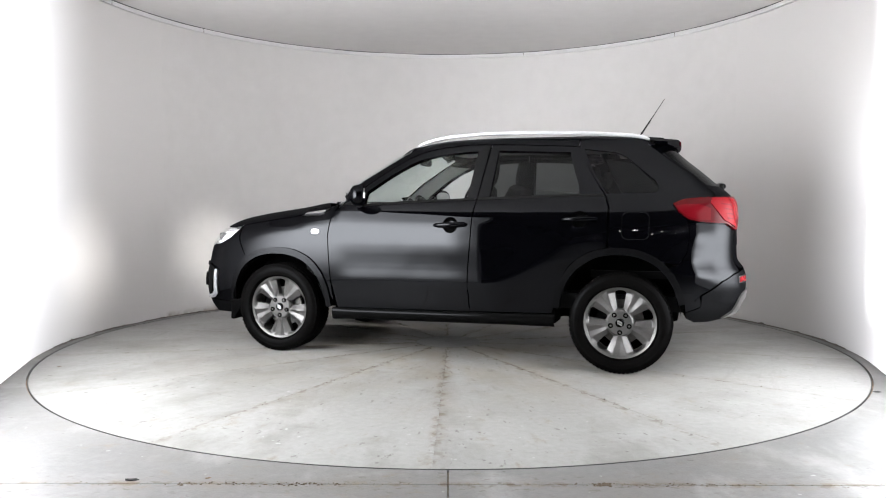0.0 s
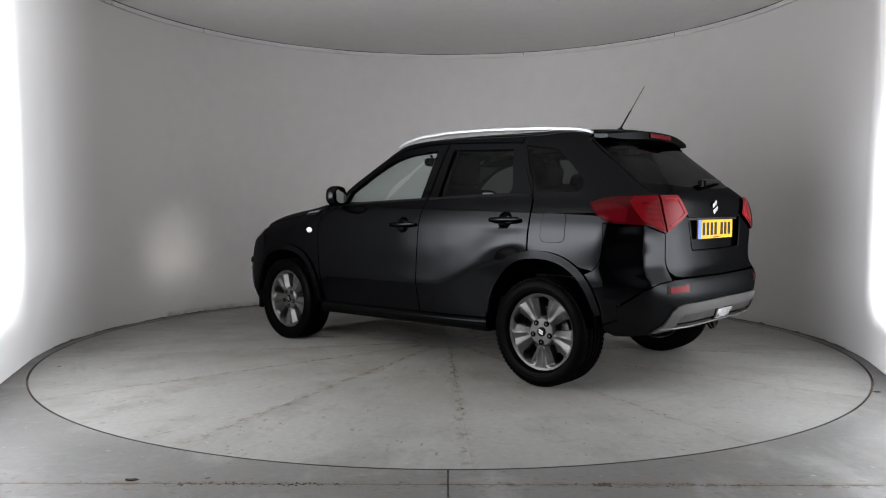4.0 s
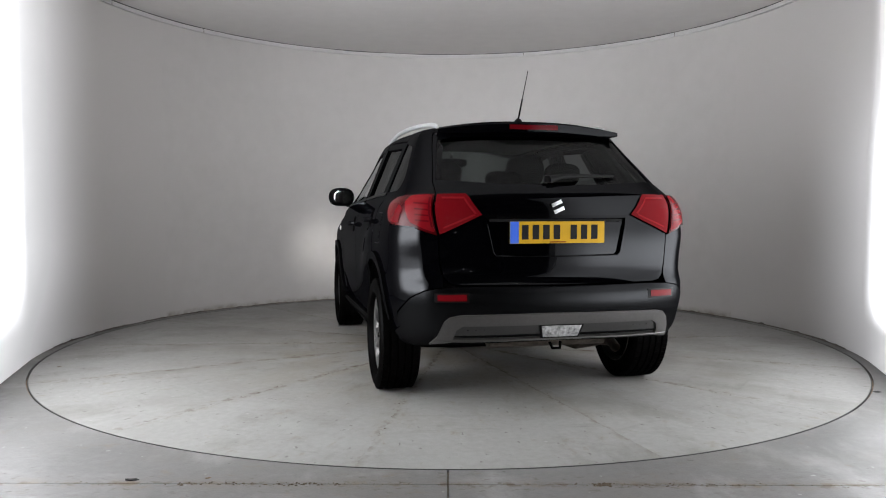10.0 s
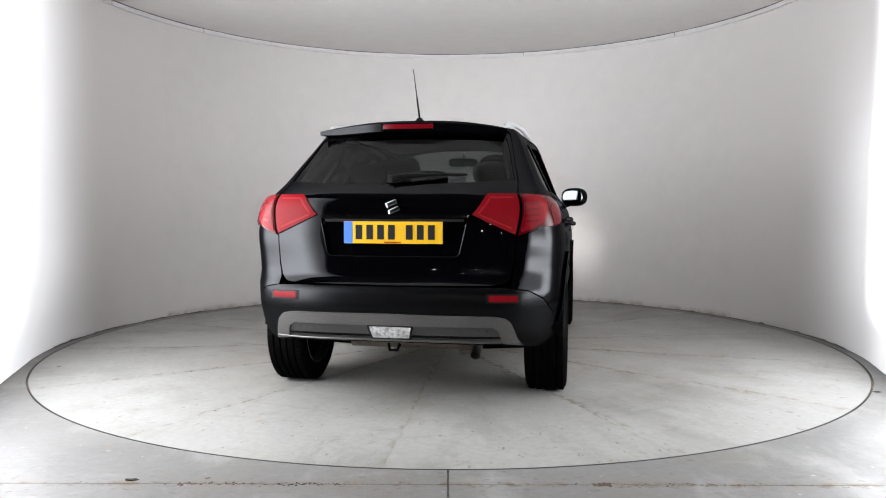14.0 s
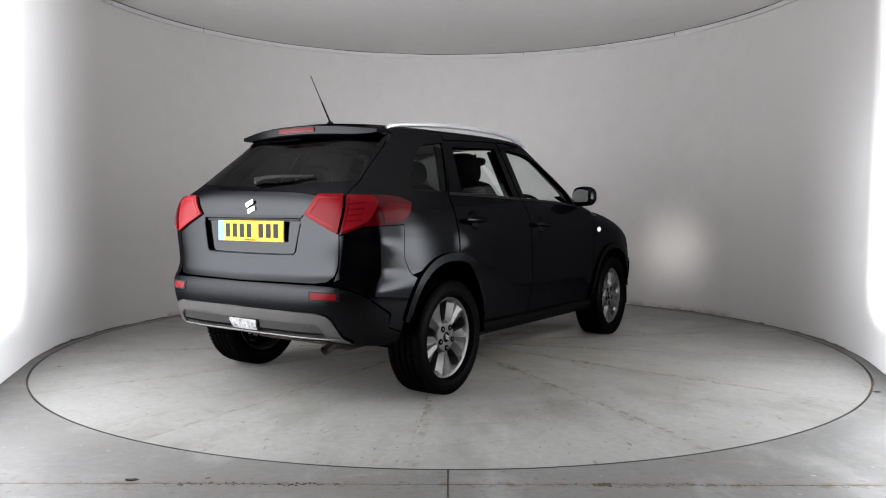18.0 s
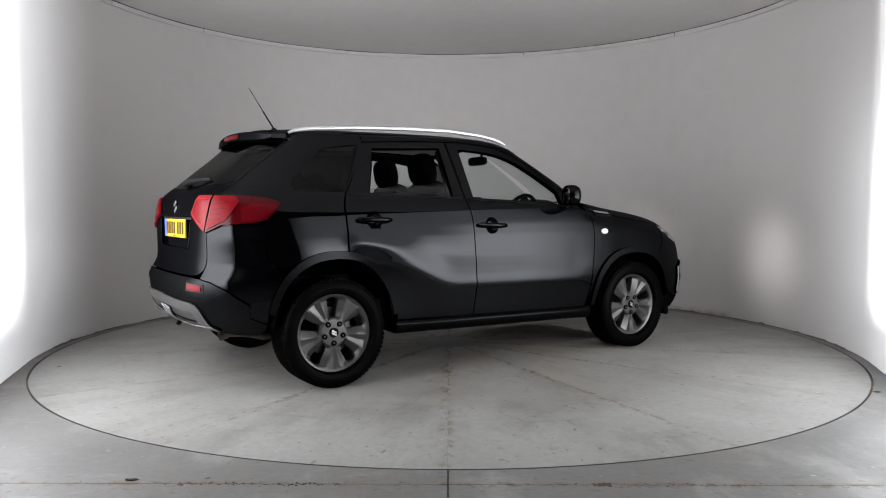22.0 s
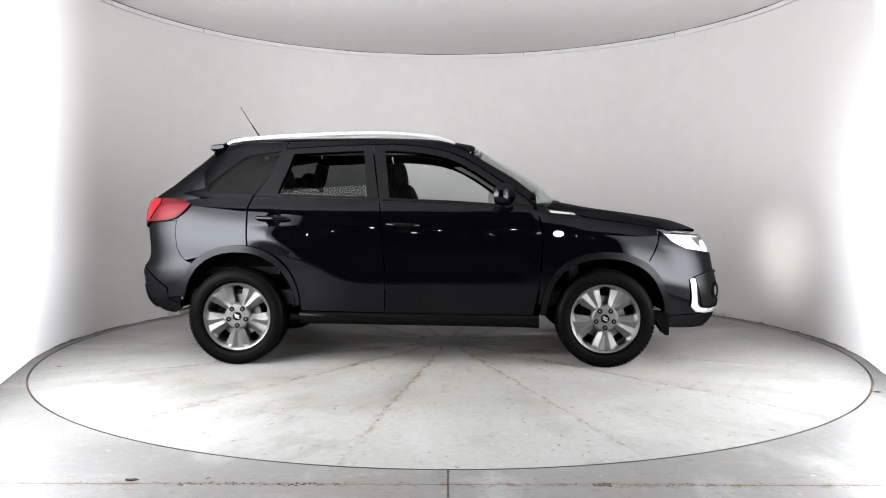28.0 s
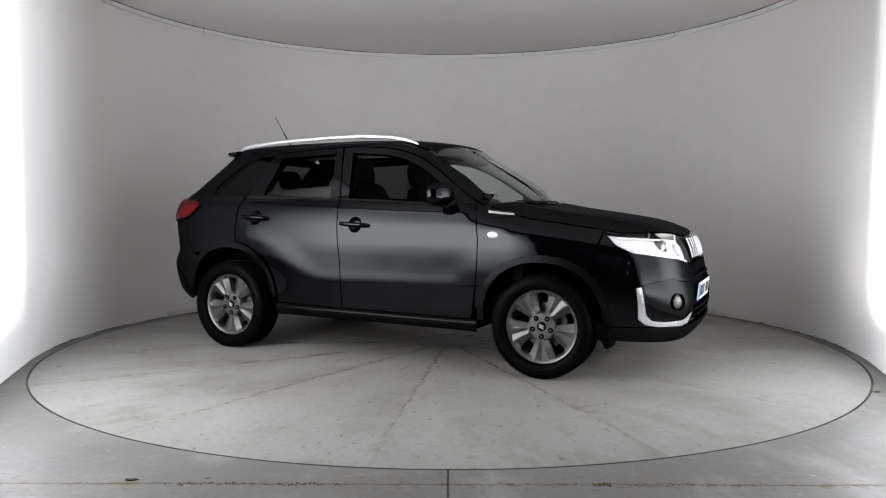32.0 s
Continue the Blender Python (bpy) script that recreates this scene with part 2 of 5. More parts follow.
def concrete(name, color, joint=None):
    """Painted screed: broad patches, fine speckle, brown scuffs, gloss that varies, and dirt along its joints.
    joint: 'sector' for a slab whose middle line is its own x axis, 'front' for the floor with its joint across the opening."""
    m = textured(material(name, color, 0.46, 0.0, 0.0, 0.20), 1.3, 0.80, 1.12, 26.0, 0.10, 0.12, 90.0)
    b = m.node_tree.nodes["Principled BSDF"]
    tc = node(m, "ShaderNodeTexCoord")

    own = node(m, "ShaderNodeObjectInfo")
    far = node(m, "ShaderNodeMath")
    far.operation = "MULTIPLY"
    far.inputs[1].default_value = 57.0
    link(m, own.outputs["Random"], far.inputs[0])
    shift = node(m, "ShaderNodeCombineXYZ")
    link(m, far.outputs[0], shift.inputs[0])
    link(m, far.outputs[0], shift.inputs[2])

    def layer(mask, colour):
        base = b.inputs["Base Color"].links[0].from_socket
        mx = m.node_tree.nodes.new("ShaderNodeMix")
        mx.data_type = "RGBA"
        link(m, mask, mx.inputs[0])
        link(m, base, mx.inputs[6])
        mx.inputs[7].default_value = (*colour, 1)
        link(m, mx.outputs[2], b.inputs["Base Color"])

    def math2(op, a, c):
        n = node(m, "ShaderNodeMath")
        n.operation = op
        for k, v in enumerate((a, c)):
            if isinstance(v, (int, float)):
                n.inputs[k].default_value = v
            else:
                link(m, v, n.inputs[k])
        return n.outputs[0]

    def spots(scale, lo, hi, top, stretch=(1, 1, 1), rough=0.6, detail=8.0):
        mp = node(m, "ShaderNodeMapping", Scale=stretch)
        link(m, tc.outputs["Object"], mp.inputs["Vector"])
        if joint == "sector":          # every slab has stains of its own
            link(m, shift.outputs[0], mp.inputs["Location"])
        n = node(m, "ShaderNodeTexNoise", Scale=scale, Detail=detail, Roughness=rough)
        link(m, mp.outputs[0], n.inputs["Vector"])
        r = node(m, "ShaderNodeMapRange", **{"From Min": lo, "From Max": hi, "To Min": 0.0, "To Max": top})
        link(m, n.outputs["Fac"], r.inputs["Value"])
        return r.outputs[0]
    layer(spots(1.1, 0.49, 0.68, 0.7, (1.0, 1.7, 1.0), 0.66), (0.120, 0.115, 0.105))     # dull patches
    layer(spots(1.5, 0.53, 0.72, 0.6, (1.6, 0.8, 1.0), 0.66), (0.262, 0.260, 0.254))       # paler repainted patches
    layer(spots(2.2, 0.56, 0.72, 0.32, (0.8, 2.0, 1.0), 0.7), (0.29, 0.29, 0.284))       # pale scrapes
    layer(spots(2.6, 0.60, 0.74, 0.30, (5.0, 0.6, 1.0), 0.6), (0.085, 0.083, 0.078))        # tyre scuffs
    layer(spots(16.0, 0.675, 0.72, 0.65, (1, 1.8, 1), 0.5, 3.0), (0.055, 0.048, 0.04))   # dark flecks
    layer(spots(27.0, 0.745, 0.77, 0.6, (1, 1, 1), 0.4, 2.0), (0.34, 0.34, 0.33))          # white chips
    layer(spots(5.5, 0.58, 0.73, 0.65, (1, 1.6, 1), 0.75), (0.135, 0.099, 0.058))           # brown scuffs
    if joint:
        sp = node(m, "ShaderNodeSeparateXYZ")
        link(m, tc.outputs["Object"], sp.inputs[0])
        if joint == "sector":
            ang = math2("ABSOLUTE", math2("ARCTAN2", sp.outputs["Y"], sp.outputs["X"]), 0)
            away = math2("MULTIPLY", math2("SUBTRACT", 0.2244, ang), sp.outputs["X"])
            driven = node(m, "ShaderNodeMapRange", **{"From Min": 0.7, "From Max": 2.5, "To Min": 1.0, "To Max": 0.0})
            link(m, sp.outputs["X"], driven.inputs["Value"])
            layer(math2("MULTIPLY", spots(1.9, 0.40, 0.64, 0.75, (1, 1.4, 1), 0.7), driven.outputs[0]), (0.182, 0.155, 0.118))      # dirt carried in by tyres
            layer(math2("MULTIPLY", spots(7.0, 0.57, 0.68, 0.7, (0.6, 1.8, 1), 0.7), driven.outputs[0]), (0.085, 0.070, 0.050))     # dried splashes
        else:
            away = math2("ABSOLUTE", math2("ADD", sp.outputs["Y"], 3.121), 0)
        def beside(reach, grain, top, colour):
            near = node(m, "ShaderNodeMapRange", **{"From Min": 0.002, "From Max": reach, "To Min": 1.0, "To Max": 0.0})
            link(m, away, near.inputs["Value"])
            mask = math2("MULTIPLY", math2("MULTIPLY", near.outputs[0], grain), top)
            if joint == "sector":      # the joints are dirtiest round the middle
                worn = node(m, "ShaderNodeMapRange", **{"From Min": 0.9, "From Max": 2.9, "To Min": 1.0, "To Max": 0.4})
                link(m, sp.outputs["X"], worn.inputs["Value"])
                mask = math2("MULTIPLY", mask, worn.outputs[0])
            else:
                mask = math2("MULTIPLY", mask, 0.88)
            layer(mask, colour)
        beside(0.07, spots(6.0, 0.50, 0.66, 1.0, (1, 1, 1), 0.8), 0.8, (0.135, 0.098, 0.058))      # rusty dirt
        beside(0.035, spots(14.0, 0.51, 0.60, 1.0, (1, 1, 1), 0.6), 0.95, (0.075, 0.05, 0.027))   # dark crumbs
        if joint == "front":
            beside(0.16, spots(19.0, 0.60, 0.66, 1.0, (1, 1.5, 1), 0.5, 3.0), 0.8, (0.07, 0.055, 0.04))
    return m


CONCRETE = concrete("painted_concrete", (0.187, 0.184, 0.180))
# same concrete, toned darker to offset strong panel light on the outer floor
CONCRETE_DIMMED = concrete("dimmed_concrete_joint", (0.134, 0.132, 0.129), "front")
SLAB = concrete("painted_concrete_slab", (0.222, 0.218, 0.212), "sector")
JOINT = textured(material("joint_dirt", (0.13, 0.088, 0.055), 0.9), 5.0, 0.4, 1.8, 40.0)
CRUMB = textured(material("dirt_crumbs", (0.075, 0.058, 0.038), 0.95), 9.0, 0.4, 1.6, 60.0)
GRIME = textured(material("wall_foot_grime", (0.13, 0.115, 0.10), 0.9), 6.0, 0.5, 1.7, 50.0)
STEEL_RING = material("dark_gap", (0.03, 0.03, 0.03), 0.6)


# ---- mesh helpers ----
def smooth01(t):
    t = min(1.0, max(0.0, t))
    return t * t * (3 - 2 * t)


def mesh_object(name, verts, faces, mat, smooth=True, normals=None):
    me = bpy.data.meshes.new(name)
    me.from_pydata([tuple(v) for v in verts], [], faces)
    me.materials.append(mat)
    me.validate()
    me.polygons.foreach_set("use_smooth", [smooth] * len(me.polygons))
    if normals is not None:
        me.normals_split_custom_set_from_vertices([tuple(n) for n in normals])
    me.update()
    return new(name, me)


def hang(ob, parent, label=""):
    ob.parent = parent
    return tagged(ob, label) if label else ob


def part(name, bm, mat, parent, label="", smooth=False, sharp=35):
    """Links a bmesh as one mesh object under a thing or a part."""
    me = bpy.data.meshes.new(name)
    bmesh.ops.recalc_face_normals(bm, faces=bm.faces)
    if smooth:
        for f in bm.faces:
            f.smooth = True
        for e in bm.edges:
            if len(e.link_faces) == 2 and e.calc_face_angle(0) > radians(sharp):
                e.smooth = False
    bm.to_mesh(me)
    bm.free()
    me.materials.append(mat)
    ob = new(name, me)
    if parent:
        ob.parent = parent
    return tagged(ob, label) if label else ob


def box(bm, center, size, turn=None, bevel=0.0):
    made = bmesh.ops.create_cube(bm, size=1.0)["verts"]
    m = Matrix.Translation(center) @ (turn.to_4x4() if turn else Matrix.Identity(4)) @ Matrix.Diagonal((*size, 1))
    bmesh.ops.transform(bm, matrix=m, verts=made)
    if bevel:
        edges = list({e for v in made for e in v.link_edges})
        bmesh.ops.bevel(bm, geom=edges, offset=bevel, segments=2, affect="EDGES", profile=0.6)
    return bm


def boxed(center, size, turn=None, bevel=0.0):
    return box(bmesh.new(), center, size, turn, bevel)


def lathe(profile, steps=64, axis="y", closed=False):
    """A turned shape: profile of (radius, along) round the axis."""
    bm = bmesh.new()
    rings = []
    for i in range(steps):
        a = 2 * math.pi * i / steps
        c, s = math.cos(a), math.sin(a)
        rings.append([bm.verts.new((r * c, h, r * s) if axis == "y" else (r * c, r * s, h)) for r, h in profile])
    n = len(profile)
    for i in range(steps):
        p, q = rings[i], rings[(i + 1) % steps]
        for j in range(n if closed else n - 1):
            k = (j + 1) % n
            bm.faces.new((p[j], q[j], q[k], p[k]))
    return bm


def tube(points, radius, sides=10, caps=True, bm=None):
    """A round bar along points."""
    bm = bm or bmesh.new()
    pts = [Vector(p) for p in points]
    rings, up = [], None
    for i, p in enumerate(pts):
        d = (pts[min(i + 1, len(pts) - 1)] - pts[max(i - 1, 0)]).normalized()
        if up is None:
            up = Vector((0, 0, 1)) if abs(d.z) < 0.9 else Vector((1, 0, 0))
        side = d.cross(up).normalized()
        up = side.cross(d).normalized()
        r = radius[i] if isinstance(radius, (list, tuple)) else radius
        rings.append([bm.verts.new(p + r * (math.cos(2 * math.pi * k / sides) * side + math.sin(2 * math.pi * k / sides) * up)) for k in range(sides)])
    for a, b in zip(rings, rings[1:]):
        for k in range(sides):
            bm.faces.new((a[k], a[(k + 1) % sides], b[(k + 1) % sides], b[k]))
    if caps:
        bm.faces.new(rings[0][::-1])
        bm.faces.new(rings[-1])
    return bm


def arc_wall(bm, r0, r1, z0, z1, a0, a1, steps):
    """A bent slab between two radii, two heights and two angles (degrees)."""
    rows = []
    for i in range(steps + 1):
        a = radians(a0 + (a1 - a0) * i / steps)
        c, s = math.cos(a), math.sin(a)
        rows.append([bm.verts.new((r * c, r * s, z)) for r, z in ((r0, z0), (r0, z1), (r1, z1), (r1, z0))])
    for p, q in zip(rows, rows[1:]):
        for k in range(4):
            bm.faces.new((p[k], q[k], q[(k + 1) % 4], p[(k + 1) % 4]))
    bm.faces.new(rows[0])
    bm.faces.new(rows[-1][::-1])
    return bm


def structure(name, bm, mat, label, smooth=False):
    return tagged(part(name, bm, mat, None, label, smooth), label, name.rstrip("_0123456789").replace("_", " "), "", "structure")


# ---- the round studio ----
END_A = 196.0
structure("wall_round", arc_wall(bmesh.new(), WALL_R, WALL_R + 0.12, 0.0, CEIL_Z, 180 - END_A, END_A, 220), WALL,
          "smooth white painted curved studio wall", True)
bm = bmesh.new()
ring = [bm.verts.new((3.15 * math.cos(2 * math.pi * i / 128), 3.15 * math.sin(2 * math.pi * i / 128), CEIL_Z)) for i in range(128)]
bm.faces.new(ring)
ext = bmesh.ops.extrude_face_region(bm, geom=list(bm.faces))
bmesh.ops.translate(bm, vec=(0, 0, 0.1), verts=[v for v in ext["geom"] if isinstance(v, bmesh.types.BMVert)])
structure("ceiling", bm, CEILING, "plain off-white painted round ceiling")
bm = arc_wall(bmesh.new(), WALL_R - 0.035, WALL_R - 0.001, CEIL_Z - 0.042, CEIL_Z - 0.001, 180 - END_A, END_A, 220)
structure("trim", bm, COVING, "narrow white coving strip under the round ceiling", True)

bm = arc_wall(bmesh.new(), WALL_R - 0.0385, WALL_R - 0.0355, CEIL_Z - 0.006, CEIL_Z + 0.004, 180 - END_A, END_A, 360)
for v in bm.verts:
    if v.co.z < CEIL_Z:
        v.co.z += 0.005 * noise.noise(Vector((7 * math.atan2(v.co.y, v.co.x), 2, 0))) - 0.001
structure("trim_gap", bm, STEEL_RING, "dark open gap above the coving strip", True)
for name, a in (("trim_joint_1", 73.0), ("trim_joint_2", 145.4), ("trim_joint_3", 167.5), ("trim_joint_4", 39.0)):
    structure(name, arc_wall(bmesh.new(), WALL_R - 0.0375, WALL_R - 0.033, CEIL_Z - 0.0425, CEIL_Z - 0.004, a, a + 0.09, 2), GRIME, "thin dirty butt joint in the coving strip")

bm = arc_wall(bmesh.new(), WALL_R - 0.006, WALL_R - 0.0015, -0.001, 0.011, 180 - 186, 186, 520)
for v in bm.verts:
    if v.co.z > 0.005:
        a = math.atan2(v.co.y, v.co.x)
        v.co.z = 0.004 + 0.008 * max(0.0, 0.55 + noise.noise(Vector((a * 9, 0, 3)))) + 0.020 * max(0.0, noise.noise(Vector((a * 31, 5, 0)))) ** 1.5
structure("baseboard", bm, GRIME, "dirty sealant line at the foot of the curved wall", True)

# side returns, dark hall behind the viewer
def slab(p, q, z0, z1, thick):
    p, q = Vector((*p, 0)), Vector((*q, 0))
    d = q - p
    n = Vector((-d.y, d.x, 0)).normalized()
    bm = bmesh.new()
    vs = [bm.verts.new((v.x, v.y, z)) for z in (z0, z1) for v in (p, q, q + n * thick, p + n * thick)]
    for f in ((0, 1, 2, 3), (4, 5, 6, 7), (0, 1, 5, 4), (1, 2, 6, 5), (2, 3, 7, 6), (3, 0, 4, 7)):
        bm.faces.new([vs[i] for i in f])
    return bm


structure("wall_hall_1", slab((-4.2, -9.0), (-4.2, -1.9), 0, 3.2, 0.1), DARK_ROOM, "dark hall wall behind the camera side")
structure("wall_hall_2", slab((4.2, -9.0), (4.2, -1.9), 0, 3.2, -0.1), DARK_ROOM, "dark hall wall behind the camera side")
structure("wall_hall_3", slab((-4.2, -9.0), (4.2, -9.0), 0, 3.2, -0.1), DARK_ROOM, "dark hall wall behind the camera side")
structure("wall_hall_4", slab((-4.3, -1.95), (-2.68, -1.95), 0, 3.2, 0.1), DARK_ROOM, "dark hall wall beside the round room")
structure("wall_hall_5", slab((2.68, -1.95), (4.3, -1.95), 0, 3.2, 0.1), DARK_ROOM, "dark hall wall beside the round room")
structure("ceiling_hall", boxed((0, -6.1, 3.25), (8.6, 6.2, 0.1)), DARK_ROOM, "dark hall ceiling")


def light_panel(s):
    """A tall bent diffuser: it follows the round wall to its end, its glow there holding light that grazes the wall,
    and runs on straight beside the viewer.
    """
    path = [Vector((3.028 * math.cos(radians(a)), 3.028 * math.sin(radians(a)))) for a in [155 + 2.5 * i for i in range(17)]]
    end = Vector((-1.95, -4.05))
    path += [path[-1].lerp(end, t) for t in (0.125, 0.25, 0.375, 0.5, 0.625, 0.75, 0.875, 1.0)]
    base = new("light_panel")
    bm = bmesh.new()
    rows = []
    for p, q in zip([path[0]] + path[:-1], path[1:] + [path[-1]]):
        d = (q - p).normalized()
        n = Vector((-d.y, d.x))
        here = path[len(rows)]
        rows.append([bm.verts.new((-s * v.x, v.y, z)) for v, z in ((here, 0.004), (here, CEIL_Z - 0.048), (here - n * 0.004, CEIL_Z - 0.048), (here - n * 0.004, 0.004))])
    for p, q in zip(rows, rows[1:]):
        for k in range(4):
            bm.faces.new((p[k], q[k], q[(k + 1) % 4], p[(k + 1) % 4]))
    part("diffuser", bm, PANEL, base, "glowing white diffuser with grazing light put into its wall end", True)
    bm = bmesh.new()
    rows = []
    for p in (path[-9], path[-1]):
        o = p + Vector((-0.08, -0.02))
        rows.append([bm.verts.new((-s * v.x, v.y, z)) for v, z in ((p + Vector((-0.02, 0)), 0.0), (p + Vector((-0.02, 0)), CEIL_Z), (o, CEIL_Z), (o, 0.0))])
    for k in range(4):
        bm.faces.new((rows[0][k], rows[1][k], rows[1][(k + 1) % 4], rows[0][(k + 1) % 4]))
    bm.faces.new(rows[0])
    bm.faces.new(rows[1])
    part("back_panel", bm, FRAME, base)
    part("end_post", boxed((-s * 1.985, -4.09, CEIL_Z / 2), (0.08, 0.06, CEIL_Z)), FRAME, base, "grey upright post")
    return tagged(base, "tall glowing white diffuser with grazing light put into its wall end wall beside the opening", "light panel", "studio light panels")


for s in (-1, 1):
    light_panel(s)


def hall_lamp(x, z, size=0.03):
    """A small bright lamp on the dark hall wall."""
    base = part("hall_lamp", lathe([(0.001, 0.04), (size * 1.4, 0.04), (size * 1.5, 0.0), (size * 1.3, -0.02)], 20), FRAME, None, "", True)
    part("lamp_face", lathe([(0.001, 0.045), (size, 0.045), (size, 0.041)], 20), LED, base, "glowing white lamp face")
    base.matrix_basis = Matrix.Translation((x, -8.94, z))
    return tagged(base, "small round white lamp on the dark hall wall", "wall lamp", "hall lamps")


for x, z, size in ((-1.9, 2.5, 0.035), (-1.2, 1.55, 0.03), (-0.75, 2.1, 0.03), (0.55, 2.35, 0.035), (0.9, 1.75, 0.03), (1.35, 2.6, 0.03), (1.7, 1.3, 0.03), (2.3, 2.2, 0.035), (-2.6, 1.9, 0.03), (0.2, 1.25, 0.025)):
    hall_lamp(x, z, size)


# ---- floor and turntable ----
GAP = 0.005


def floor_slab(name, outline):
    bm = bmesh.new()
    f = bm.faces.new([bm.verts.new((x, y, 0.0)) for x, y in outline])
    ext = bmesh.ops.extrude_face_region(bm, geom=[f])
    bmesh.ops.translate(bm, vec=(0, 0, -0.2), verts=[v for v in ext["geom"] if isinstance(v, bmesh.types.BMVert)])
    return structure(name, bm, CONCRETE_DIMMED, "pale painted concrete floor slab with dirty joints")


def half_ring(name, a0, a1, mirror):
    bm = bmesh.new()
    rows = []
    for i in range(121):
        a = radians(a0 + (a1 - a0) * i / 120)
        c, s = math.cos(a), math.sin(a)
        out = min(4.15 / max(abs(c), 1e-6), (3.1195 / -s) if s < -1e-6 else 3.25)
        r_in = TABLE_R + 0.006
        shift = mirror * GAP / 2
        rows.append([bm.verts.new((r * c + shift, r * s, z)) for r, z in ((r_in, -0.2), (r_in, 0.0), (max(out, r_in + 0.02), 0.0), (max(out, r_in + 0.02), -0.2))])
    for p, q in zip(rows, rows[1:]):
        for k in range(4):
            bm.faces.new((p[k], q[k], q[(k + 1) % 4], p[(k + 1) % 4]))
    return structure(name, bm, CONCRETE_DIMMED, "pale painted concrete floor round the turntable")


half_ring("floor_1", 90, 270, -1)
half_ring("floor_2", -90, 90, 1)
for k, s in ((3, -1), (4, 1)):
    x0, x1 = sorted((s * GAP / 2, s * 4.15))
    floor_slab("floor_%d" % k, [(x0, -8.95), (x1, -8.95), (x1, -3.1225), (x0, -3.1225)])
structure("floor_base", boxed((0, -2.85, -0.108), (8.3, 12.3, 0.19)), JOINT, "dirty brown joint filler under the floor slabs")


def scrap(x, y, size, turn, mat, label, category):
    """A small crumpled flake lying on the floor."""
    bm = bmesh.new()
    rim = [bm.verts.new((size * r * math.cos(a), size * 0.6 * r * math.sin(a), 0.0008 + 0.15 * size * h)) for a, r, h in ((0.0, 1.0, 0.1), (0.9, 0.75, 0.6), (1.7, 0.9, 0.2), (2.6, 1.0, 0.9), (3.6, 0.8, 0.3), (4.5, 0.7, 0.8), (5.5, 0.95, 0.0))]
    mid = bm.verts.new((0, 0, 0.0008 + 0.10 * size))
    low = [bm.verts.new((v.co.x * 0.9, v.co.y * 0.9, 0.0002)) for v in rim]
    for i in range(7):
        j = (i + 1) % 7
        bm.faces.new((rim[i], rim[j], mid))
        bm.faces.new((rim[j], rim[i], low[i], low[j]))
    bm.faces.new(low[::-1])
    ob = part("floor_scrap", bm, mat, None)
    ob.matrix_basis = Matrix.Translation((x, y, 0.0)) @ Matrix.Rotation(turn, 4, "Z")
    return tagged(ob, label, category, "scraps on the floor")


scrap(-1.244, -3.085, 0.030, 0.2, INK, "small dark crumpled flake on the concrete floor", "debris")
scrap(2.50, -1.637, 0.028, 0.4, INK, "small dark flat flake on the concrete floor", "debris")
scrap(-2.62, -0.98, 0.016, 1.0, JOINT, "small brown flake of dirt near the curved wall", "debris")
scrap(0.62, -3.30, 0.018, 2.0, JOINT, "small brown flake of dirt beside the floor joint", "debris")
scrap(-0.95, -3.06, 0.014, 0.7, JOINT, "small brown flake of dirt beside the floor joint", "debris")


CUTS = [80.7, 106.9, 133.6, 159.2, 184.9, 209.9, 236.9, 262.9, 288.8, 314.3, 339.6, 364.9, 390.1, 415.4, 440.7]


def make_turntable():
    table = new("turntable")
    part("disc", lathe([(0.001, -0.011), (TABLE_R - 0.004, -0.011), (TABLE_R - 0.004, -0.013), (0.001, -0.0125)], 160, "z"), JOINT, table, "brown dirt in the joints")
    part("edge_ring", arc_wall(bmesh.new(), TABLE_R - 0.004, TABLE_R, -0.012, 0.0005, 0, 360, 200), STEEL_RING, table, "dark steel edge ring")
    part("centre_plate", lathe([(0.001, 0.0), (0.255, 0.0), (0.255, -0.01)], 64, "z"), CONCRETE, table)
    for a0, a1 in zip(CUTS, CUTS[1:]):
        bm = bmesh.new()
        rows = []
        r0, r1, half = 0.262, TABLE_R - 0.006, radians(a1 - a0) / 2
        for i in range(17):
            t = -1 + 2 * i / 16
            row = []
            for r in (r0, 0.5, 0.8, 1.1, 1.5, 1.9, 2.3, 2.7, r1):
                chip = 0.0012 * noise.noise(Vector((r * 9, a0 + t, 0))) if abs(t) == 1 else 0
                b = t * (half - (0.0004 + 0.0008 * smooth01((2.2 - r) / 1.4) + 0.5 * chip * smooth01((2.4 - r) / 1.5)) / r)
                row.append(bm.verts.new((r * math.cos(b), r * math.sin(b), 0.0)))
            rows.append(row)
        for p, q in zip(rows, rows[1:]):
            for j in range(len(p) - 1):
                bm.faces.new((p[j], p[j + 1], q[j + 1], q[j]))
        edge = [e for e in bm.edges if e.is_boundary]
        ext = bmesh.ops.extrude_edge_only(bm, edges=edge)
        bmesh.ops.translate(bm, vec=(0, 0, -0.0105), verts=[v for v in ext["geom"] if isinstance(v, bmesh.types.BMVert)])
        part("slab", bm, SLAB, table).matrix_basis = Matrix.Rotation(radians((a0 + a1) / 2), 4, "Z")
    return tagged(table, "round turntable of pale painted concrete slabs with brown dirty joints", "turntable")


turntable = make_turntable()


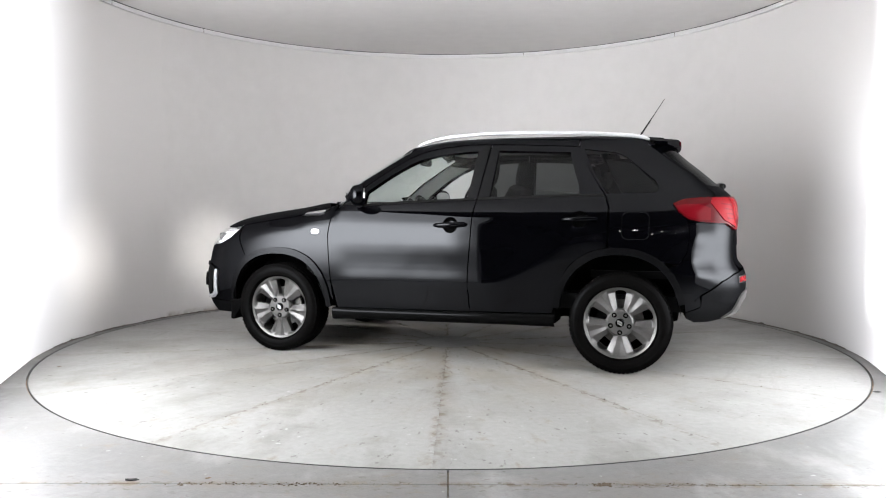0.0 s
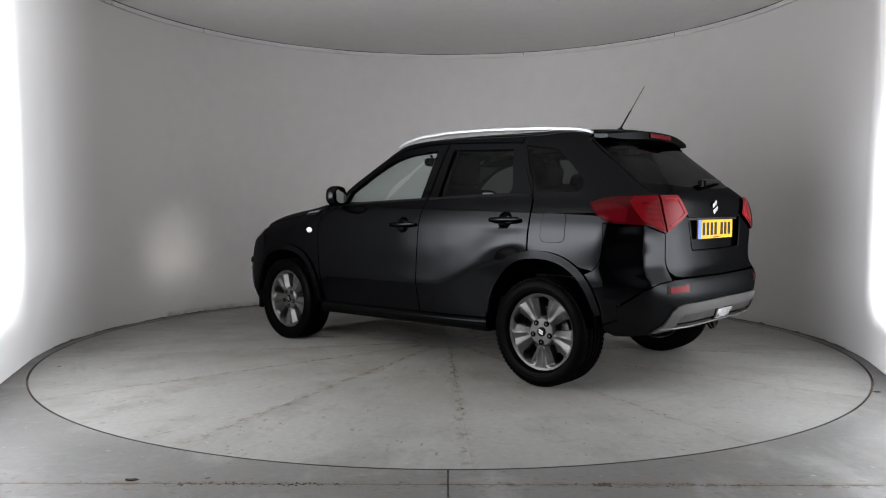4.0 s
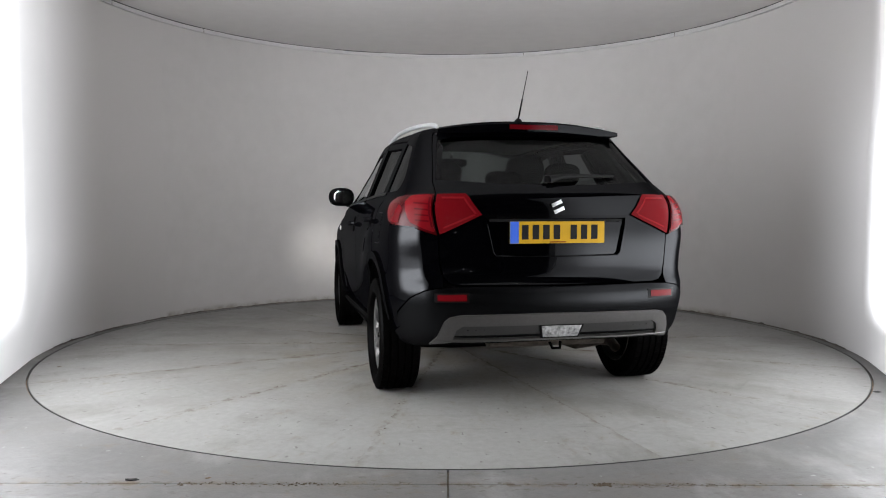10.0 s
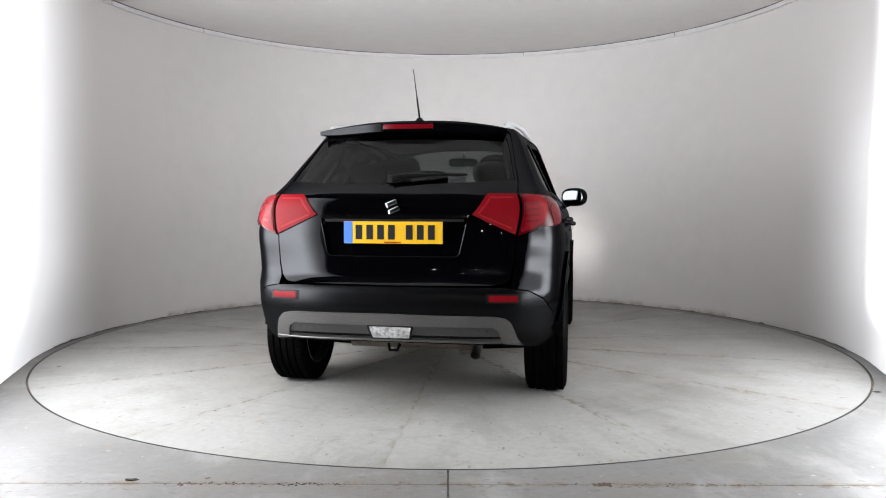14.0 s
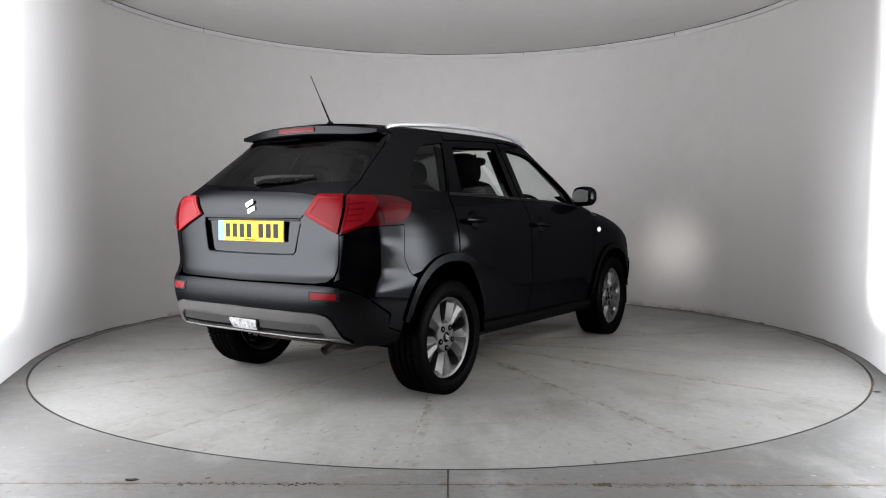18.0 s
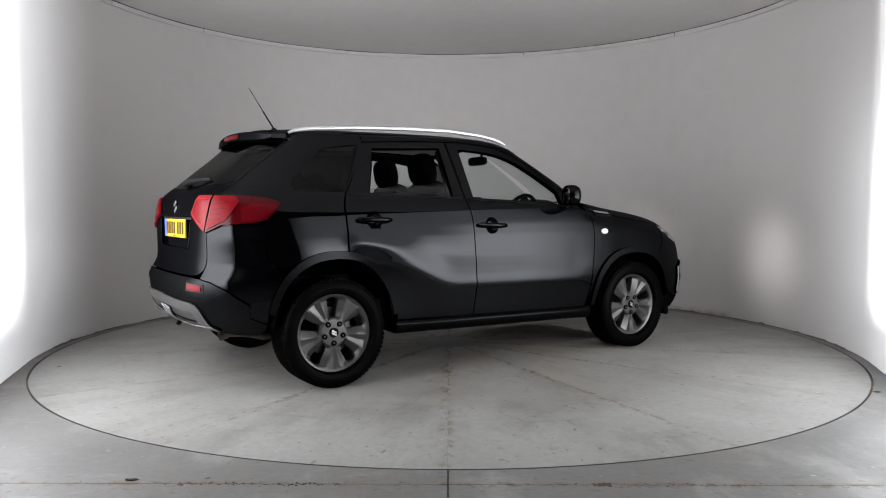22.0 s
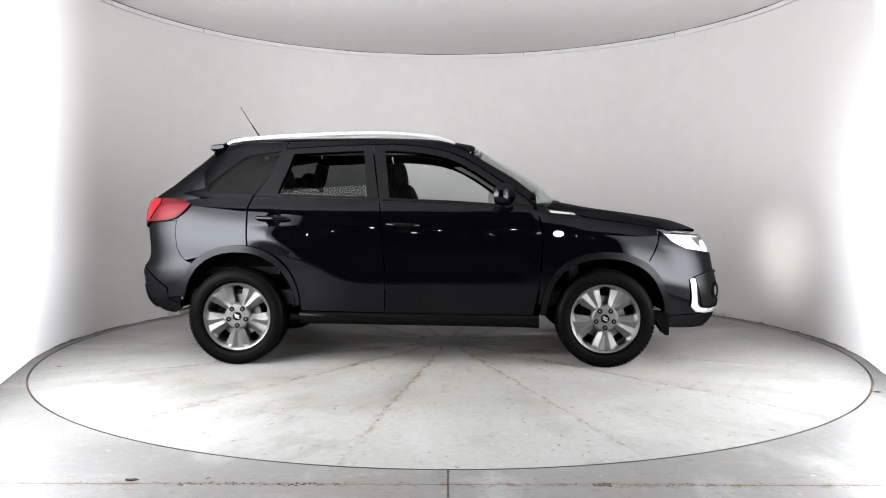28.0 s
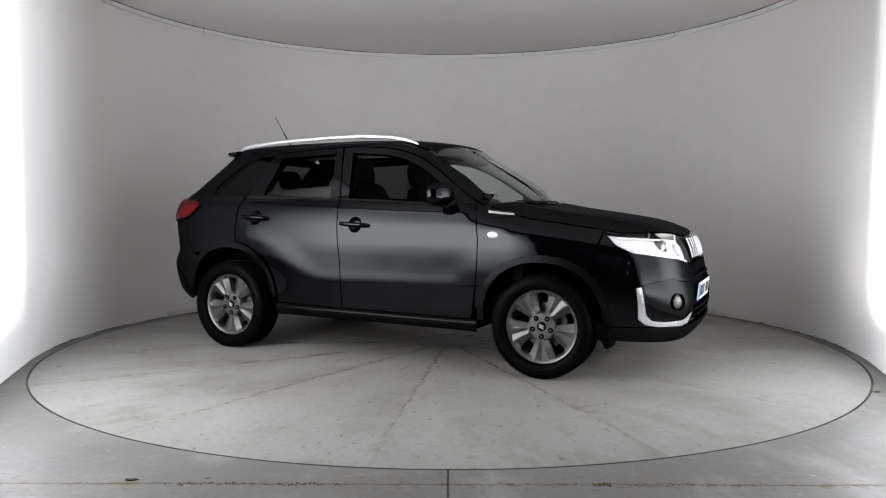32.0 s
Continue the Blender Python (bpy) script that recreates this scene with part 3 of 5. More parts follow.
def crumbs(spots_at, rng):
    """Crumbs of dirt as small uneven stones: (x, y, size) for each."""
    verts, faces = [], []
    for x, y, size in spots_at:
        k, turn = len(verts), rng.uniform(0, 6.28)
        for i in range(5):
            a = turn + 6.28 * i / 5
            r = size * rng.uniform(0.6, 1.2)
            verts.append((x + r * math.cos(a), y + 0.8 * r * math.sin(a), 0.0004))
        verts.append((x + 0.2 * size, y, size * rng.uniform(0.35, 0.8)))
        faces += [(k + i, k + (i + 1) % 5, k + 5) for i in range(5)]
    return verts, faces


def joint_dirt():
    """Loose dirt: in clumps along the front joint, along the turntable's joints, and at the foot of the wall."""
    rng = random.Random(5)
    front = []
    for x0, x1, n, most in ((-1.05, -0.42, 130, 0.008), (-0.42, 0.15, 40, 0.005), (0.42, 0.66, 45, 0.006), (0.56, 0.63, 60, 0.011), (0.66, 1.15, 90, 0.006), (1.15, 1.75, 40, 0.005), (-2.0, -1.05, 30, 0.005), (1.75, 2.3, 15, 0.004)):
        for _ in range(n):
            front.append((rng.uniform(x0, x1), -3.121 + rng.gauss(0, 0.010), most * rng.uniform(0.25, 1.0) ** 1.5))
    ob = mesh_object("joint_crumbs", *crumbs(front, rng), CRUMB, False)
    tagged(ob, "dark brown dirt crumbs along the floor joint", "dirt", "", "stuff")
    foot = []
    for _ in range(420):
        a = radians(rng.uniform(-8, 188))
        r = WALL_R - 0.008 - abs(rng.gauss(0, 0.012))
        foot.append((r * math.cos(a), r * math.sin(a), 0.006 * rng.uniform(0.2, 1.0)))
    ob = mesh_object("wall_foot_crumbs", *crumbs(foot, rng), CRUMB, False)
    tagged(ob, "brown dirt crumbs at the foot of the curved wall", "dirt", "", "stuff")
    table = []
    for a in CUTS[:-1]:
        rich = rng.uniform(0.4, 1.0)
        for _ in range(int(70 * rich)):
            r = 0.3 + 2.2 * rng.random() ** 1.9
            d = rng.gauss(0, 0.008)
            c, s = math.cos(radians(a)), math.sin(radians(a))
            table.append((r * c - d * s, r * s + d * c, 0.007 * rng.uniform(0.2, 1.0) ** 1.5))
    for _ in range(60):
        r, a = abs(rng.gauss(0, 0.8)), rng.uniform(0, 6.28)
        table.append((r * math.cos(a), r * math.sin(a), 0.006 * rng.uniform(0.2, 1.0) ** 2))
    ob = hang(mesh_object("slab_crumbs", *crumbs(table, rng), CRUMB, False), turntable, "dark dirt crumbs in the joints")
    tagged(ob, "", "", "", "stuff")


joint_dirt()


# ---- the car's skin ----
# x forward, y to its left, z up; the middle between the axles on the ground
def curve(points):
    """A smooth function through (at, value) pairs."""
    xs, ys = [p[0] for p in points], [p[1] for p in points]
    n = len(xs)
    d = [(ys[i + 1] - ys[i]) / (xs[i + 1] - xs[i]) for i in range(n - 1)]
    m = [d[0]] + [0.0 if d[i - 1] * d[i] <= 0 else 2 * d[i - 1] * d[i] / (d[i - 1] + d[i]) for i in range(1, n - 1)] + [d[-1]]

    def value(x):
        if x <= xs[0]:
            return ys[0]
        if x >= xs[-1]:
            return ys[-1]
        i = 0
        while x > xs[i + 1]:
            i += 1
        h = xs[i + 1] - xs[i]
        t = (x - xs[i]) / h
        return ((1 + 2 * t) * (1 - t) ** 2 * ys[i] + t * (1 - t) ** 2 * h * m[i]
                + t * t * (3 - 2 * t) * ys[i + 1] + t * t * (t - 1) * h * m[i + 1])
    return value


side_w = curve([(0.15, 0.76), (0.22, 0.79), (0.30, 0.815), (0.38, 0.834), (0.47, 0.851), (0.53, 0.8628), (0.552, 0.8662), (0.575, 0.8666), (0.605, 0.8660),
                (0.64, 0.8655), (0.675, 0.8657), (0.715, 0.8666), (0.765, 0.8682), (0.82, 0.8692), (0.89, 0.8682), (0.95, 0.863), (1.0, 0.853),
                (1.05, 0.838), (1.09, 0.818), (1.125, 0.792), (1.15, 0.780), (1.20, 0.760), (1.33, 0.708), (1.47, 0.650), (1.51, 0.630),
                (1.535, 0.606), (1.555, 0.572)])
plain_w = curve([(0.15, 0.76), (0.22, 0.79), (0.30, 0.818), (0.38, 0.840), (0.47, 0.858), (0.57, 0.868), (0.68, 0.8705), (0.80, 0.871),
                 (0.89, 0.869), (0.95, 0.863), (1.0, 0.853), (1.05, 0.838), (1.09, 0.818), (1.125, 0.792), (1.15, 0.780)])
rear_x = curve([(0.15, -1.68), (0.30, -1.84), (0.36, -1.935), (0.42, -1.998), (0.50, -2.022), (0.58, -2.030), (0.65, -2.022), (0.695, -1.992),
                (0.735, -1.972), (0.80, -1.966), (0.95, -1.960), (1.05, -1.951), (1.10, -1.944), (1.15, -1.925), (1.215, -1.858), (1.30, -1.765), (1.42, -1.622), (1.515, -1.525), (1.56, -1.48)])
nose_x = curve([(0.15, 1.90), (0.20, 1.98), (0.26, 2.07), (0.34, 2.115), (0.45, 2.125), (0.55, 2.115), (0.63, 2.095), (0.72, 2.078), (0.80, 2.062),
                (0.885, 2.028), (0.93, 1.985), (1.0, 1.90), (1.1, 1.85)])
screen_x = curve([(1.0, 1.115), (1.097, 1.015), (1.233, 0.852), (1.37, 0.632), (1.50, 0.413), (1.553, 0.325), (1.58, 0.27)])
screen_n = curve([(1.1, 3.0), (1.25, 3.1), (1.5, 3.4)])
rear_n = curve([(0.5, 4.7), (0.8, 5.5), (0.95, 6.3), (1.1, 6.5), (1.2, 5.0), (1.5, 4.2)])
nose_n = curve([(0.5, 3.9), (0.6, 3.9), (0.72, 3.8), (0.9, 3.3), (1.1, 3.0)])
hood_edge_z = curve([(0.70, 1.10), (0.80, 1.085), (1.0, 1.045), (1.1, 1.012), (1.34, 0.977), (1.57, 0.942), (1.7, 0.918), (2.0, 0.868)])
XCR, XCF_LOW = -0.90, 1.0


def half_width(x, z):
    """The side's distance from the middle line, with the swept crease in the doors and the rolled wing tops."""
    w = side_w(z)
    if z < 1.15:
        lift = 0.24 * smooth01((-0.33 - x) / 0.80)
        inside = smooth01((x + 1.25) / 0.22) * (1 - smooth01((x - 0.62) / 0.2))
        zz = z if z > 0.95 else (z - lift * smooth01((0.95 - z) / 0.3) * smooth01((z - 0.34) / 0.34))
        tuck = 0.055 * lift * smooth01((0.56 + lift - z) / 0.24)
        w = inside * (side_w(zz) - tuck) + (1 - inside) * plain_w(z) if z < 0.95 else w
        if z < 0.95:                      # the haunch swells out over the rear wheel along the crease
            w += inside * 0.017 * smooth01((-0.38 - x) / 0.60) * math.exp(-((z - 0.62 - lift) / 0.10) ** 2)
        if x > 0.72:
            top = hood_edge_z(x)
            k = smooth01((x - 0.72) / 0.12)
            t = max(0.0, (z - (top - 0.13)) / 0.13)
            w -= k * 0.075 * t * t
    else:
        w -= 0.034 * smooth01((-0.3 - x) / 0.8) * (z - 1.15) / 0.35
        w -= 0.02 * smooth01((x + 0.1) / 0.5) * (z - 1.15) / 0.35
    return w


def ends(z, up):
    """Centre and length of the rounded nose or windscreen, and how square it is."""
    low = (XCF_LOW, nose_x(z), nose_n(z))
    if not up or z < 1.0:
        return low
    f, k = screen_x(z), smooth01((z - 1.0) / 0.085)
    high = (f - 0.62, f, screen_n(z))
    return tuple(a + (b - a) * k for a, b in zip(low, high))


LF, LR = 1.2, 1.4


def skin(u, z, up=False):
    """The point of the skin at u (x along the straight side, then round the corners) and height z, on the left side."""
    xc, xe, n = ends(z, up)
    if u > xc:
        length, k, c, e = LF, n, xc, xe
        a = math.pi / 2 * (1 - min(1.0, (u - xc) / length))
    elif u < XCR:
        length, k, c, e = LR, rear_n(z), XCR, rear_x(z)
        a = math.pi / 2 * (1 - min(1.0, (XCR - u) / length))
    else:
        return Vector((u, half_width(u, z), z))
    ca, sa = max(0.0, math.cos(a)), max(0.0, math.sin(a))
    r = (ca ** k + sa ** k) ** (-1 / k)
    x = c + (e - c) * r * ca
    return Vector((x, half_width(x, z) * r * sa, z))


def u_at_x(x, z, up=False):
    xc, xe, n = ends(z, up)
    if x > xc:
        t = min(1.0, (x - xc) / (xe - xc))
        return xc + LF * (1 - math.atan2((1 - t ** n) ** (1 / n), t) / (math.pi / 2))
    if x < XCR:
        k, e = rear_n(z), rear_x(z)
        t = min(1.0, (XCR - x) / (XCR - e))
        return XCR - LR * (1 - math.atan2((1 - t ** k) ** (1 / k), t) / (math.pi / 2))
    return x


def u_at_y(y, z, end, up=False):
    xc, xe, n = ends(z, up)
    lo, hi = 0.0, 1.0
    for _ in range(40):
        mid = (lo + hi) / 2
        u = xc + LF * mid if end == "f" else XCR - LR * mid
        if skin(u, z, up).y > y:
            lo = mid
        else:
            hi = mid
    return xc + LF * lo if end == "f" else XCR - LR * lo


def skin_normal(u, z, up=False):
    h = 0.004
    du = skin(u + h, z, up) - skin(u - h, z, up)
    dz = skin(u, z + h, up) - skin(u, z - h, up)
    n = du.cross(dz) * -1
    if n.length < 1e-9:
        n = Vector((1 if u > 0 else -1, 0, 0))
    n.normalize()
    p = skin(u, z, up)
    if p.y < 0.003:
        n.y = 0
        n.normalize()
    out = Vector((p.x * 0.15, p.y, 0)) if abs(p.x) < 1.0 else Vector((p.x, p.y, 0))
    return n if n.dot(out) > 0 else -n


def inside(x, y, loop):
    hit = False
    j = len(loop) - 1
    for i in range(len(loop)):
        (xi, yi), (xj, yj) = loop[i], loop[j]
        if (yi > y) != (yj > y) and x < (xj - xi) * (y - yi) / (yj - yi) + xi:
            hit = not hit
        j = i
    return hit


def dense(loop, step):
    out = []
    for i, (x, y) in enumerate(loop):
        a, b = loop[(i + 1) % len(loop)]
        n = max(1, int(math.hypot(a - x, b - y) / step + 0.5))
        out += [(x + (a - x) * k / n, y + (b - y) * k / n) for k in range(n)]
    return out


def sheet(outline, holes, step):
    """Triangles that fill an outline less its holes: points, triangles, and the outline's edges in order."""
    from mathutils.geometry import delaunay_2d_cdt
    loops = [dense(outline, step)] + [dense(h, step) for h in holes]
    pts, edges = [], []
    for loop in loops:
        k = len(pts)
        pts += loop
        edges += [(k + i, k + (i + 1) % len(loop)) for i in range(len(loop))]
    xs, ys = [p[0] for p in loops[0]], [p[1] for p in loops[0]]
    border = np.array(pts)
    nx, ny = int((max(xs) - min(xs)) / step) + 1, int((max(ys) - min(ys)) / step) + 1
    for i in range(nx + 1):
        for j in range(ny + 1):
            x, y = min(xs) + (i + 0.5 * (j % 2)) * step, min(ys) + j * step
            if inside(x, y, loops[0]) and not any(inside(x, y, h) for h in loops[1:]):
                if ((border - (x, y)) ** 2).sum(1).min() > (0.45 * step) ** 2:
                    pts.append((x, y))
    vs, es, fs, _, _, _ = delaunay_2d_cdt([Vector(p) for p in pts], edges, [], 0, 1e-6)
    tris = []
    for f in fs:
        cx, cy = sum(vs[i].x for i in f) / 3, sum(vs[i].y for i in f) / 3
        if inside(cx, cy, loops[0]) and not any(inside(cx, cy, h) for h in loops[1:]):
            tris.append(tuple(f))
    return [(v.x, v.y) for v in vs], tris


def build_sheet(name, pts2, tris, place, normal, mat, sides, rim, offset):
    """A sheet laid on a surface, with edges turned in by rim. sides: the signs of y to build (both: one joined mesh)."""
    P0 = [place(u, z) for u, z in pts2]
    N0 = [normal(u, z) for u, z in pts2]
    P0 = [p + n * offset for p, n in zip(P0, N0)]
    count = {}
    for t in tris:
        for a, b in ((t[0], t[1]), (t[1], t[2]), (t[2], t[0])):
            count[(a, b)] = 1
    open_edges = [(a, b) for a, b in count if (b, a) not in count]
    verts, norms, faces = [], [], []
    for s in sides:
        k = len(verts)
        verts += [Vector((p.x, p.y * s, p.z)) for p in P0]
        norms += [Vector((n.x, n.y * s, n.z)) for n in N0]
        lean = sum((P0[t[1]] - P0[t[0]]).cross(P0[t[2]] - P0[t[0]]).dot(N0[t[0]]) for t in tris)
        flip = (lean < 0) != (s < 0)
        faces += [tuple(k + i for i in (t[::-1] if flip else t)) for t in tris]
        if rim:
            for a, b in open_edges:
                if len(sides) == 2 and P0[a].y < 1e-4 and P0[b].y < 1e-4:
                    continue
                m = len(verts)
                q = [P0[a], P0[b], P0[b] - N0[b] * rim, P0[a] - N0[a] * rim]
                verts += [Vector((p.x, p.y * s, p.z)) for p in q]
                mid = N0[a].cross(P0[b] - P0[a]).normalized()
                e = Vector((mid.x, mid.y * s, mid.z))
                norms += [e] * 4
                faces.append((m, m + 1, m + 2, m + 3))
    return mesh_object(name, verts, faces, mat, True, norms)


def loop_of(points, up):
    out = []
    for p in points:
        if len(p) == 2:
            out.append((u_at_x(p[0], p[1], up), p[1]))
        else:
            out.append((u_at_y(p[1], p[2], p[0], up), p[2]))
    return out


def panel(name, points, mat, parent, side, holes=(), up=False, step=0.035, rim=0.012, offset=0.0, label=""):
    """A piece of the car's skin. points: (x, z) on the side, ('r', y, z) at the rear, ('f', y, z) at the front.
    side: 1 left, -1 right, 0 both halves in one mesh."""
    pts, tris = sheet(loop_of(points, up), [loop_of(h, up) for h in holes], step)
    ob = build_sheet(name, pts, tris, lambda u, z: skin(u, z, up), lambda u, z: skin_normal(u, z, up), mat,
                     (1, -1) if side == 0 else (side,), rim, offset)
    return hang(ob, parent, label)


def top_panel(name, outline, height, mat, parent, step=0.05, rim=0.012, label="", both=True, offset=0.0):
    """A sheet seen from above: outline in x, y (left half), height(x, y)."""
    pts, tris = sheet(outline, [], step)

    def normal(x, y):
        h = 0.004
        n = Vector((-(height(x + h, y) - height(x - h, y)) / (2 * h), -(height(x, y + h) - height(x, max(0, y - h))) / (h + min(y, h)) if y > 1e-4 else 0.0, 1))
        return n.normalized()
    ob = build_sheet(name, pts, tris, lambda x, y: Vector((x, y, height(x, y))), normal, mat, (1, -1) if both else (1,), rim, offset)
    return hang(ob, parent, label)


def arch(cx, cz, rx, rz, a0, a1, steps=18, n=2.3):
    out = []
    for i in range(steps + 1):
        a = radians(a0 + (a1 - a0) * i / steps)
        c, s = math.cos(a), math.sin(a)
        r = (abs(c) ** n + abs(s) ** n) ** (-1 / n)
        out.append((cx + rx * r * c, cz + rz * r * s))
    return out


# shared lines of the side (x, z)
CUT_MID = [(-0.272, 1.13), (-0.255, 1.025), (-0.244, 0.836), (-0.230, 0.685), (-0.224, 0.571), (-0.233, 0.36)]
CUT_FRONT = [(0.772, 1.098), (0.803, 1.006), (0.823, 0.874), (0.820, 0.761), (0.807, 0.571), (0.765, 0.338)]
DOOR_TOP = [(-0.333, 1.508), (-0.19, 1.510), (0.0, 1.495), (0.10, 1.480), (0.19, 1.458), (0.29, 1.418), (0.386, 1.365), (0.48, 1.303), (0.579, 1.232), (0.772, 1.098)]
REAR_TOP = [(-0.957, 1.480), (-0.76, 1.492), (-0.58, 1.501), (-0.345, 1.508)]
CUT_REAR = [(-0.957, 1.480), (-1.138, 1.155), (-1.167, 1.073), (-1.166, 0.872), (-1.163, 0.815)]
FRONT_GLASS = [(-0.248, 1.465), (-0.19, 1.464), (0.0, 1.450), (0.10, 1.434), (0.18, 1.413), (0.27, 1.377), (0.385, 1.312), (0.50, 1.232), (0.565, 1.187), (0.567, 1.086), (-0.205, 1.131)]
REAR_GLASS = [(-0.975, 1.163), (-0.96, 1.235), (-0.890, 1.447), (-0.395, 1.467), (-0.362, 1.142)]
QUARTER_GLASS = [(-1.473, 1.190), (-1.472, 1.212), (-1.455, 1.244), (-1.345, 1.338), (-1.270, 1.402), (-1.235, 1.424), (-1.19, 1.440), (-0.985, 1.468), (-1.147, 1.163), (-1.445, 1.165), (-1.465, 1.174)]
REAR_ARCH = (-1.235, 0.345, 0.420, 0.470)
FRONT_ARCH = (1.247, 0.335, 0.430, 0.442)


def roof_height(x, y):
    zc = roof_mid(x)
    ye = max(0.2, roof_half(x))
    return zc - (zc - roof_edge(x)) * min(1.3, abs(y) / ye) ** 2.6


roof_mid = curve([(-1.75, 1.545), (-1.55, 1.562), (-1.3, 1.582), (-0.8, 1.592), (-0.4, 1.592), (0.0, 1.582), (0.2, 1.566), (0.33, 1.548), (0.45, 1.52)])
roof_edge = curve([(-1.75, 1.495), (-1.5, 1.518), (-1.2, 1.535), (-0.9, 1.545), (-0.4, 1.552), (-0.1, 1.546), (0.1, 1.530), (0.22, 1.508), (0.35, 1.47)])


def roof_half(x):
    z = roof_edge(x)
    return skin(u_at_x(max(x, -1.40), z, x > -0.9), z, x > -0.9).y


hood_mid = curve([(0.85, 1.125), (1.0, 1.106), (1.17, 1.076), (1.52, 1.027), (1.74, 0.993), (1.87, 0.957), (1.95, 0.922), (2.0, 0.888), (2.04, 0.86)])


def hood_half(x):
    z = hood_edge_z(x)
    return skin(u_at_x(x, z), z).y


def hood_height(x, y):
    ye = max(0.1, hood_half(min(x, 1.9)))
    zc, ze = hood_mid(x), hood_edge_z(x)
    t = min(1.2, abs(y) / ye)
    ridge = 0.007 * smooth01((t - 0.55) / 0.2) * (1 - smooth01((t - 0.8) / 0.2)) * smooth01((1.9 - x) / 0.5)
    return zc - (zc - ze) * t ** 6 + ridge


def strip(line, width_up, width_down):
    """A narrow band along a line of (x, z)."""
    return [(x, z + width_up) for x, z in line] + [(x, z - width_down) for x, z in line[::-1]]


def make_wheel(parent, x, side):
    """An alloy wheel with five broad grooved spokes and its tyre. It looks along +y before it is turned to its side."""
    def joined(target, source):
        tmp = bpy.data.meshes.new("tmp")
        source.to_mesh(tmp)
        source.free()
        target.from_mesh(tmp)
        bpy.data.meshes.remove(tmp)

    R0, R1 = 0.088, 0.216
    bm = lathe([(0.213, -0.055), (0.213, -0.018), (0.216, -0.009), (0.221, -0.006), (0.226, -0.004), (0.2315, -0.001), (0.2345, -0.004), (0.2345, -0.030)], 90, closed=True)
    joined(bm, lathe([(0.001, -0.014), (0.030, -0.013), (0.031, -0.009), (0.052, -0.009), (0.078, -0.011), (0.086, -0.017), (0.092, -0.026), (0.092, -0.070), (0.001, -0.09)], 50))
    for k in range(5):
        a = radians(54 + 72 * k)
        rows = []
        for i in range(15):
            t = i / 14
            r = R0 - 0.006 + (R1 - R0 + 0.008) * t
            gap = 0.017 + 0.024 * t
            gap *= math.sqrt(max(0.0, min(1.0, (r - R0) / 0.012))) * math.sqrt(max(0.0, min(1.0, (R1 - r) / 0.014)))
            half = radians(36) - math.asin(min(0.5, gap / r))
            ridge = 0.011 + 0.034 * t
            level = -0.013 + 0.007 * t
            edge = r * math.sin(half)
            row = []
            for u, wall in ((-1, 0.045), (-1, 0), (-0.85, 0), (-0.68, 0), (-0.52, 0), (-0.40, 0), (-0.2, 0), (0, 0), (0.2, 0), (0.40, 0), (0.52, 0), (0.68, 0), (0.85, 0), (1, 0), (1, 0.045)):
                v = abs(u) * half
                place = abs(r * math.sin(v))
                if place <= ridge:
                    h = -0.011 * (1 - (place / ridge) ** 1.5) * min(1.0, 3 * t)
                else:
                    h = -0.024 * min(1.0, (place - ridge) / max(0.006, edge - ridge)) * (1 - smooth01((r - 0.203) / 0.013))
                b = a + math.copysign(v, u)
                row.append(bm.verts.new((r * math.cos(b), level + h - wall, r * math.sin(b))))
            rows.append(row)
        for p, q in zip(rows, rows[1:]):
            for j in range(len(p) - 1):
                bm.faces.new((p[j], p[j + 1], q[j + 1], q[j]))
    wheel = part("wheel", bm, ALLOY, parent, "five-spoke silver alloy wheel", True, 14)
    part("rim_barrel", lathe([(0.224, -0.19), (0.228, -0.185), (0.226, -0.17), (0.216, -0.15), (0.213, -0.08), (0.212, -0.054), (0.229, -0.031), (0.222, -0.06), (0.222, -0.19)], 64, closed=True), STEEL, wheel, "dull grey rim barrel", True)
    T = 0.327
    prof = [(0.226, -0.185), (0.245, -0.196), (0.275, -0.200), (0.300, -0.196), (0.316, -0.186)]
    edge = [-0.178, -0.150, -0.146, -0.140, -0.136, -0.108, -0.104, -0.097, -0.093, -0.070, -0.066, -0.059, -0.055, -0.028, -0.024, -0.018, -0.014, 0.014]
    for j, h in enumerate(edge):
        r = T - 0.6 * (h + 0.082) ** 2
        groove = j in (2, 3, 6, 7, 10, 11, 14, 15)
        prof.append((r - (0.008 if groove else 0), h))
    prof += [(0.316, 0.022), (0.300, 0.031), (0.288, 0.034), (0.286, 0.033), (0.275, 0.035), (0.262, 0.033), (0.245, 0.028), (0.237, 0.012), (0.2335, 0.003), (0.231, -0.006)]
    tyre = lathe(prof, 96)
    part("tyre", tyre, RUBBER, wheel, "black tyre with grooved tread", True, 30)
    # tread blocks on the shoulders
    bm = bmesh.new()
    for side_y in (0.004, -0.166):
        for i in range(72):
            a = 2 * math.pi * i / 72
            turn = Matrix.Rotation(-a, 3, "Y")
            box(bm, turn @ Vector((0.3225, side_y, 0)), (0.008, 0.030, 0.019), turn)
    for row, side_y in enumerate((-0.122, -0.082, -0.042)):
        for i in range(64):
            a = 2 * math.pi * (i + 0.33 * row) / 64
            turn = Matrix.Rotation(-a, 3, "Y")
            box(bm, turn @ Vector((0.3265, side_y, 0)), (0.004, 0.025, 0.024), turn @ Matrix.Rotation(0.35, 3, "X"))
    tagged(part("tread", bm, RUBBER, wheel), "", "", "", "stuff")
    part("centre_cap", lathe([(0.001, -0.006), (0.025, -0.006), (0.029, -0.009), (0.030, -0.02)], 32), GLOSS_BLACK, wheel, "dark round centre cap", True)
    bm = bmesh.new()
